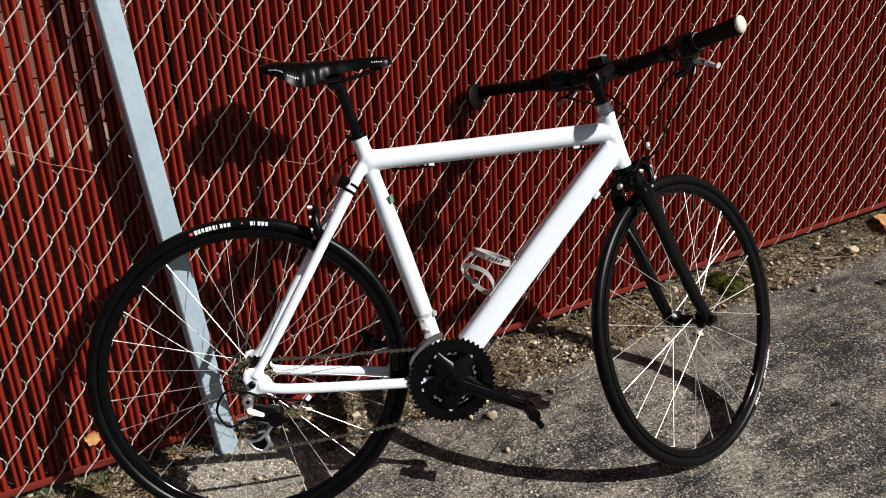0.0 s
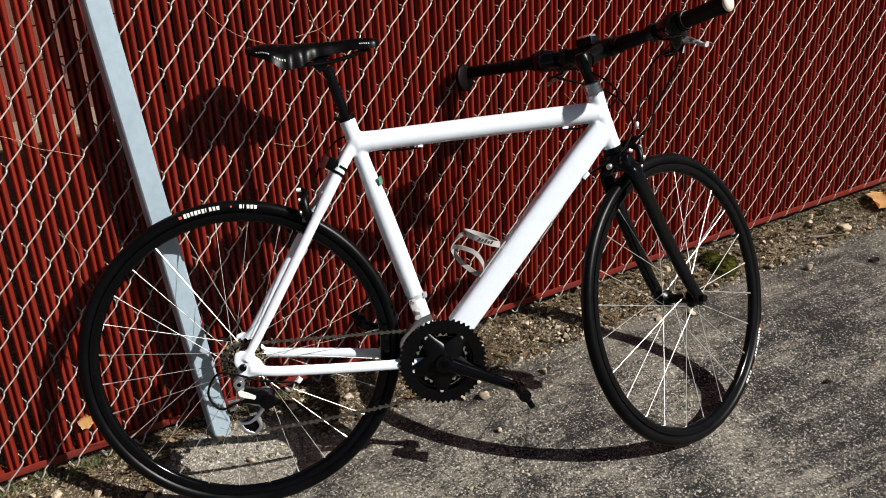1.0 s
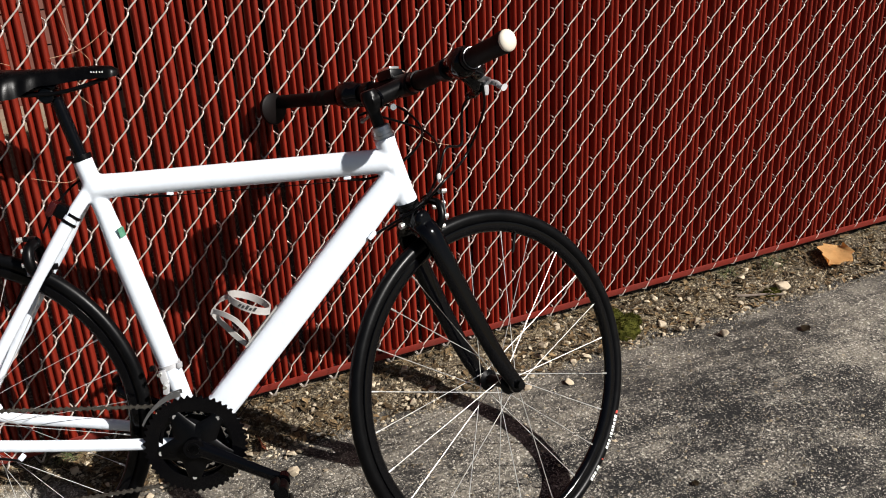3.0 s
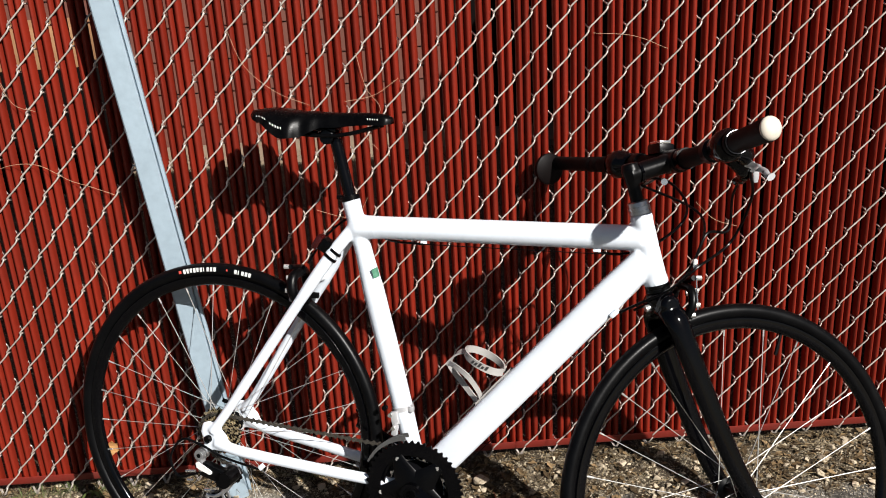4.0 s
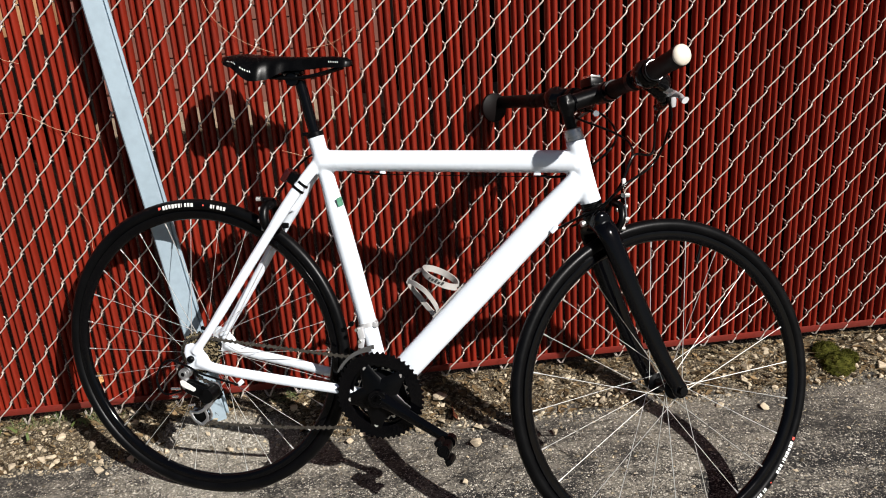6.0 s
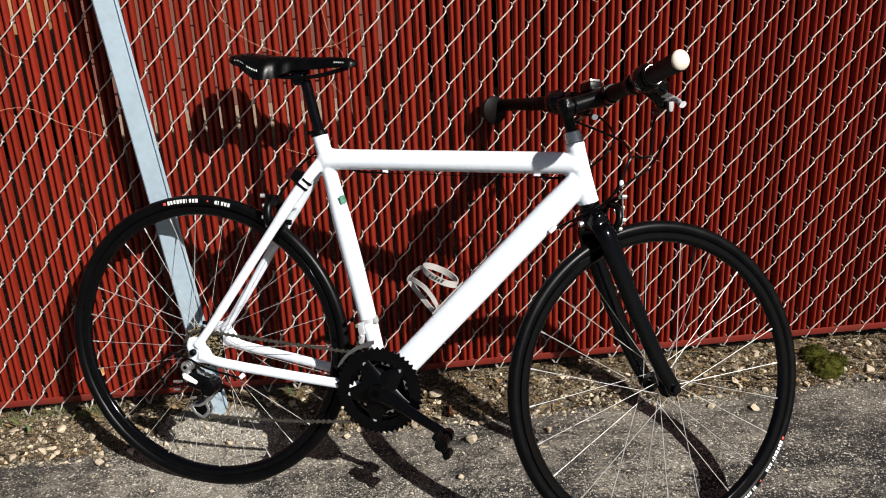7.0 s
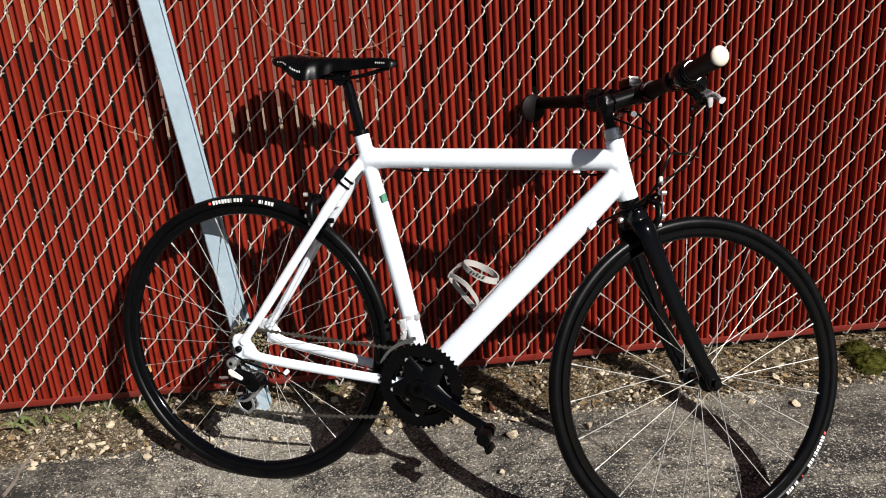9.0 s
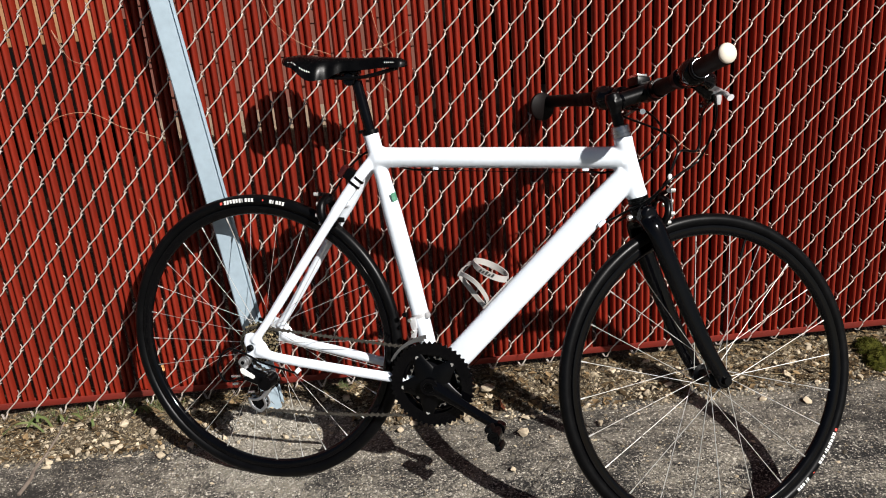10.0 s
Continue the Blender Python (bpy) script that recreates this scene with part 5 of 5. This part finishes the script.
stone(1.784, -0.226, 0.050, 1, label="pale tan stone lying alone on the asphalt")
stone(1.312, -0.222, 0.026, 4, label="flat white stone chip on the asphalt")
stone(1.405, -0.150, 0.034, 2, label="rounded tan stone beside the moss")
stone(1.66, -0.115, 0.036, 3)
stone(2.071, -0.110, 0.058, 4, label="large pale stone half sunk in the dirt")
stone(1.759, -0.137, 0.036, 2)
stone(1.756, -0.168, 0.034, 6)
stone(1.700, -0.150, 0.026, 5)
stone(1.640, -0.150, 0.024, 0)
stone(-0.40, -0.070, 0.036, 5)
stone(-0.435, -0.125, 0.034, 0)
stone(-0.315, -0.100, 0.034, 6)
stone(-0.29, -0.150, 0.024, 2)
stone(-0.22, -0.150, 0.026, 3)
stone(0.534, -0.068, 0.052, 3, 0.1, "flat pale stone half in the dirt", 1.2)
for k, (x, y, s) in enumerate(((0.540, -0.092, 0.021), (0.526, -0.088, 0.014), (0.530, -0.140, 0.024), (0.614, -0.180, 0.027), (0.634, -0.176, 0.021), (0.597, -0.241, 0.031), (0.472, -0.159, 0.022), (0.790, -0.232, 0.026), (0.556, -0.372, 0.022), (0.704, -0.068, 0.017), (0.690, -0.088, 0.015), (0.300, -0.082, 0.024), (0.304, -0.176, 0.021), (0.551, -0.215, 0.022), (0.506, -0.164, 0.010), (0.640, -0.240, 0.009), (0.575, -0.283, 0.010), (0.668, -0.262, 0.011))):
    stone(x, y, 1.25 * s, k, 0.1, "tan stone chip lying on the dusty asphalt")
for k, (x, y, s) in enumerate(((-0.564, -0.166, 0.036), (-0.542, -0.157, 0.031), (-0.501, -0.138, 0.036), (-0.515, -0.058, 0.031), (-0.412, -0.120, 0.032), (-0.287, -0.181, 0.027), (-0.445, -0.045, 0.023), (-0.449, 0.020, 0.025), (-0.353, -0.130, 0.022), (-0.625, -0.076, 0.022), (-0.414, -0.030, 0.020), (-0.566, -0.185, 0.027), (-0.531, -0.139, 0.020), (-0.472, -0.149, 0.022), (0.935, -0.135, 0.036), (0.930, -0.097, 0.029), (0.953, -0.116, 0.023), (1.209, -0.197, 0.025), (1.383, -0.090, 0.025), (1.389, -0.035, 0.027), (1.234, -0.085, 0.022), (0.932, -0.058, 0.022), (0.911, -0.078, 0.020))):
    stone(x, y, s, k, 0.15)
for k in range(190):
    x = rnd.uniform(-0.9, 2.7)
    y = -0.005 - 0.155 * rnd.random() ** 0.8
    stone(x, y, rnd.choice((0.010, 0.012, 0.014, 0.017, 0.020, 0.026)) * rnd.uniform(0.9, 1.25), k)
for k in range(60):
    stone(rnd.uniform(-0.6, 2.4), rnd.uniform(-0.75, -0.17), rnd.uniform(0.006, 0.014), k, label="small pale stone chip on the asphalt")


def many(name, verts, faces, mat, label, category, smooth=False):
    me = bpy.data.meshes.new(name)
    me.from_pydata(verts, [], faces)
    me.materials.append(mat)
    if smooth:
        me.polygons.foreach_set("use_smooth", [True] * len(faces))
    return thing(new(name, me), label, category, kind="stuff")


# gravel: many small pebbles in the dirt and worn out of the asphalt
OCTA = [(1, 0, 0), (-0.9, 0.2, 0), (0.1, 1, 0), (-0.1, -0.9, 0.1), (0, 0.1, 0.8), (0, 0, -0.7)]
OFACE = [(0, 2, 4), (2, 1, 4), (1, 3, 4), (3, 0, 4), (2, 0, 5), (1, 2, 5), (3, 1, 5), (0, 3, 5)]
verts, faces = [], []


def pebble(x, y, s):
    if on_tongue(x, y) and rnd.random() < 0.75:
        return
    n = len(verts)
    a = rnd.uniform(0, 6.28)
    ca, sa = math.cos(a) * s, math.sin(a) * s
    z = ground_z(x, y)
    for px, py, pz in OCTA:
        px, py, pz = px * rnd.uniform(0.7, 1.3), py * rnd.uniform(0.6, 1.1), pz * rnd.uniform(0.6, 1.1)
        verts.append((x + px * ca - py * sa, y + px * sa + py * ca, z + pz * s + s * 0.15))
    faces.extend(tuple(n + i for i in f) for f in OFACE)


for k in range(11000):
    pebble(rnd.uniform(-1.0, 2.8), 0.01 - 0.18 * rnd.random() ** 0.9, 0.0016 + 0.0062 * rnd.random() ** 2.4)
for k in range(9000):
    x, y = rnd.uniform(-0.8, 2.6), rnd.uniform(-1.0, -0.15)
    if noise.noise(Vector((x * 3, y * 3, 5))) > rnd.uniform(-0.5, 0.35):
        pebble(x, y, 0.0010 + 0.0022 * rnd.random() ** 2)
for k in range(1500):
    x, y = rnd.uniform(-0.5, 1.9), -0.16 - 0.6 * rnd.random() ** 1.4
    pebble(x, y, 0.0018 + 0.0048 * rnd.random() ** 3)
many("gravel", verts, faces, PEBBLE, "fine pale gravel strewn over dirt and asphalt", "gravel")


verts, faces = [], []
for k in range(7000):
    x, y = rnd.uniform(-1.0, 2.8), 0.012 - 0.165 * rnd.random() ** 1.1
    if on_tongue(x, y) or noise.noise(Vector((x * 6, y * 6, 9))) < rnd.uniform(-0.6, 0.3):
        continue
    s, t, a = 0.003 + 0.0105 * rnd.random() ** 1.3, rnd.uniform(0.35, 0.8), rnd.uniform(0, 6.28)
    z, tilt = ground_z(x, y) + rnd.uniform(0.001, 0.006), rnd.uniform(-0.6, 0.6)
    n = len(verts)
    for u, v, h in ((-1, 0, 0), (-0.2, -t, 0.2), (1, 0.1, 0.1), (0.1, t, 0.3), (-0.2, 0, -0.25)):
        verts.append((x + s * (u * math.cos(a) - v * math.sin(a)), y + s * (u * math.sin(a) + v * math.cos(a)), z + s * (h + u * tilt)))
    faces += [(n, n + 1, n + 2, n + 3), (n, n + 4, n + 1), (n + 1, n + 4, n + 2), (n + 2, n + 4, n + 3), (n + 3, n + 4, n)]
many("leaf_litter", verts, faces, LITTER, "shreds of brown dead leaves on the dirt", "leaf litter")


def blades(name, count, place, length, width, mat, label, category, lay):
    vs, fs = [], []
    for k in range(count):
        x, y = place()
        if on_tongue(x, y):
            continue
        z = ground_z(x, y)
        a, l, w = rnd.uniform(0, 6.28), rnd.uniform(*length), rnd.uniform(*width)
        rise = rnd.uniform(*lay)
        d = Vector((math.cos(a) * math.cos(rise), math.sin(a) * math.cos(rise), math.sin(rise)))
        s = Vector((-math.sin(a), math.cos(a), rnd.uniform(-0.3, 0.3))).normalized() * w
        p = Vector((x, y, z + 0.002 + rnd.random() * 0.006))
        bend = Vector((rnd.uniform(-0.25, 0.25) * l, rnd.uniform(-0.25, 0.25) * l, -0.15 * l if rise > 0.3 else 0.0))
        n = len(vs)
        up = Vector((0, 0, w * 0.7))
        for q, f in ((p, 1.0), (p + d * l * 0.5 + 0.3 * bend, 0.9), (p + d * l + bend, 0.2)):
            vs += [tuple(q + s * f), tuple(q - s * f), tuple(q + up * f)]
        for i in (0, 3):
            for j in range(3):
                fs.append((n + i + j, n + i + (j + 1) % 3, n + i + 3 + (j + 1) % 3, n + i + 3 + j))
    return many(name, vs, fs, mat, label, category)


blades("dry_grass", 3200, lambda: (rnd.uniform(-1.0, 2.8), 0.01 - 0.15 * rnd.random() ** 1.3), (0.015, 0.07), (0.0004, 0.0008), STRAW, "dead straw and dry grass litter on the dirt", "dry grass", (-0.05, 0.35))
TUFTS = [(-0.50, -0.02), (-0.33, -0.015), (-0.30, -0.02), (-0.42, -0.01), (-0.62, -0.02), (0.15, -0.01), (1.95, -0.02), (2.1, -0.03)]


def tuft_place():
    x, y = rnd.choice(TUFTS)
    return x + rnd.gauss(0, 0.02), y + rnd.gauss(0, 0.010)


blades("grass", 420, tuft_place, (0.015, 0.045), (0.0005, 0.0007), BLADE, "small sparse tufts of green grass under the rail", "grass", (0.4, 1.4))

# moss
for x, y, sx, sy, sz in ((1.552, -0.100, 0.040, 0.036, 0.034), (1.538, -0.058, 0.034, 0.028, 0.030), (1.588, -0.080, 0.024, 0.024, 0.020), (2.03, -0.115, 0.030, 0.016, 0.010)):
    bm = bmesh.new()
    bmesh.ops.create_icosphere(bm, subdivisions=4, radius=1.0)
    for v in bm.verts:
        n = v.co.normalized()
        f = 1 + 0.16 * noise.noise(n * 2.5 + Vector((x * 9, y * 9, 0))) + 0.10 * noise.noise(n * 9) + 0.08 * noise.noise(n * 30)
        v.co = Vector((n.x * sx * f, n.y * sy * f, n.z * sz * f))
    bm.verts.ensure_lookup_table()
    for v in rnd.choices(bm.verts[:], k=1500):
        if v.co.z < -0.2 * sz:
            continue
        n = Vector((v.co.x / sx ** 2, v.co.y / sy ** 2, v.co.z / sz ** 2)).normalized()
        lean = (n + Vector((rnd.uniform(-0.7, 0.7), rnd.uniform(-0.7, 0.7), rnd.uniform(-0.2, 0.6)))).normalized()
        out = n.orthogonal().normalized() * 0.0011
        base = [bm.verts.new(v.co + Matrix.Rotation(math.tau * k / 3, 3, n) @ out) for k in range(3)]
        tip = bm.verts.new(v.co + lean * rnd.uniform(0.003, 0.0065))
        for k in range(3):
            bm.faces.new((base[k], base[(k + 1) % 3], tip))
    ob = part("moss", bm, MOSS)
    ob.location = (x, y, ground_z(x, y) + 0.10 * sz)
    thing(ob, "yellowish green moss cushion on the dirt edge", "moss", "moss cushions")


# leaves
def dead_leaf(at, size, rot, label, mat=LEAF):
    bm = bmesh.new()
    rows = []
    for i in range(9):
        u = i / 8
        half = 0.42 * math.sin(math.pi * u) ** 0.8 * (1 + 0.22 * math.sin(u * 19)) + 0.012
        rows.append([bm.verts.new(((u - 0.5) * size, half * size * s, size * (0.10 * s * s + 0.07 * math.sin(3 * u + s)))) for s in (-1, -0.5, 0, 0.5, 1)])
    for a, b in zip(rows, rows[1:]):
        for k in range(4):
            bm.faces.new((a[k], a[k + 1], b[k + 1], b[k]))
    bmesh.ops.solidify(bm, geom=bm.faces[:], thickness=0.0006)
    ob = part("leaf", bm, mat)
    ob.matrix_world = pose(*at, *rot)
    thing(ob, label, "leaf")


dead_leaf((2.295, -0.075, ground_z(2.295, -0.075) + 0.020), 0.115, (8, -6, 30), "curled tan dead leaf on the dirt")
dead_leaf((-0.300, -0.013, 0.165), 0.038, (80, 30, 10), "small tan dead leaf caught in the fence wire")


# vines caught in the fence
def vine(pts, r, label="thin dry vine caught in the fence wire"):
    bm = bmesh.new()
    tube(bm, curve_pts(pts, 8), 0.70 * r, 6)
    thing(part("vine", bm, TWIG), label, "vine", "vines in the fence")


vine([(-0.46, -0.013, 0.800), (-0.40, -0.016, 0.835), (-0.33, -0.018, 0.838), (-0.27, -0.015, 0.800), (-0.235, -0.014, 0.785), (-0.185, -0.013, 0.762)], 0.0008)
vine([(-0.36, -0.012, 0.99), (-0.375, -0.016, 1.03), (-0.35, -0.016, 0.965), (-0.31, -0.013, 0.945)], 0.0007)
vine([(0.085, -0.012, 1.08), (0.110, -0.016, 1.01), (0.165, -0.016, 0.955), (0.23, -0.013, 0.922)], 0.0007)
vine([(0.33, -0.012, 1.02), (0.345, -0.014, 0.95), (0.37, -0.015, 0.905), (0.335, -0.013, 0.86), (0.36, -0.013, 0.82)], 0.0007)
vine([(0.30, -0.013, 0.925), (0.36, -0.015, 0.935), (0.41, -0.013, 0.965)], 0.0008)
vine([(0.22, -0.012, 0.70), (0.28, -0.014, 0.68), (0.31, -0.013, 0.69), (0.33, -0.013, 0.72)], 0.0007)
vine([(0.80, -0.012, 1.03), (0.88, -0.015, 1.02), (0.95, -0.013, 0.99)], 0.0007)
vine([(1.02, -0.012, 0.66), (1.06, -0.015, 0.62), (1.11, -0.013, 0.60)], 0.0008)
vine([(-0.26, -0.012, 0.62), (-0.235, -0.015, 0.56), (-0.24, -0.013, 0.50), (-0.215, -0.013, 0.455)], 0.0007)



# twig and broad grass blades on the dirt
bm = bmesh.new()
tw = [(-0.602, -0.285), (-0.588, -0.235), (-0.592, -0.190), (-0.580, -0.150), (-0.562, -0.085), (-0.552, -0.040)]
tube(bm, curve_pts([(x, y, ground_z(x, y) + 0.006 + 0.004 * (k % 2)) for k, (x, y) in enumerate(tw)], 5), [0.0048 - 0.00012 * k for k in range(26)], 7)
thing(part("twig", bm, DRYWOOD), "crooked grey-brown twig lying from dirt onto asphalt", "twig")
for k, (x, y, l, lean) in enumerate(((-0.585, -0.045, 0.075, -0.6), (-0.570, -0.040, 0.060, 0.5), (-0.600, -0.060, 0.080, -1.1), (-0.480, -0.060, 0.055, 0.3), (-0.620, -0.030, 0.070, 0.2), (-0.555, -0.035, 0.050, 1.2), (-0.360, -0.030, 0.040, 0.9), (-0.340, -0.032, 0.045, -0.7))):
    bm = bmesh.new()
    z = ground_z(x, y)
    strip(bm, curve_pts([(x, y, z - 0.003), (x + 0.25 * l * lean, y - 0.10 * l, z + 0.45 * l), (x + 0.62 * l * lean, y - 0.35 * l, z + 0.62 * l), (x + 0.95 * l * lean, y - 0.6 * l, z + 0.45 * l)], 5), (0.6, 0.8, 0), 0.0032, 0.0003)
    thing(part("grass_blade", bm, BLADE), "broad green grass blade growing by the fence", "grass", "grass blades")

bm = bmesh.new()
tw = [(1.920, -0.100), (1.960, -0.112), (2.000, -0.120), (2.055, -0.138)]
tube(bm, curve_pts([(x, y, ground_z(x, y) + 0.008) for x, y in tw], 5), [0.0042 - 0.0001 * k for k in range(16)], 7)
thing(part("twig", bm, DRYWOOD), "short dry twig lying on the dirt edge", "twig")
dead_leaf((1.359, -0.656, ground_z(1.359, -0.656) + 0.003), 0.020, (4, 5, 70), "small brown leaf scrap on the asphalt", LITTER)
dead_leaf((1.989, -0.295, ground_z(1.989, -0.295) + 0.004), 0.030, (4, -5, 20), "small brown leaf scrap on the asphalt", LITTER)
dead_leaf((0.560, -0.128, ground_z(0.560, -0.128) + 0.012), 0.046, (62, 20, 80), "reddish brown dead leaf on the asphalt", RUSSET)
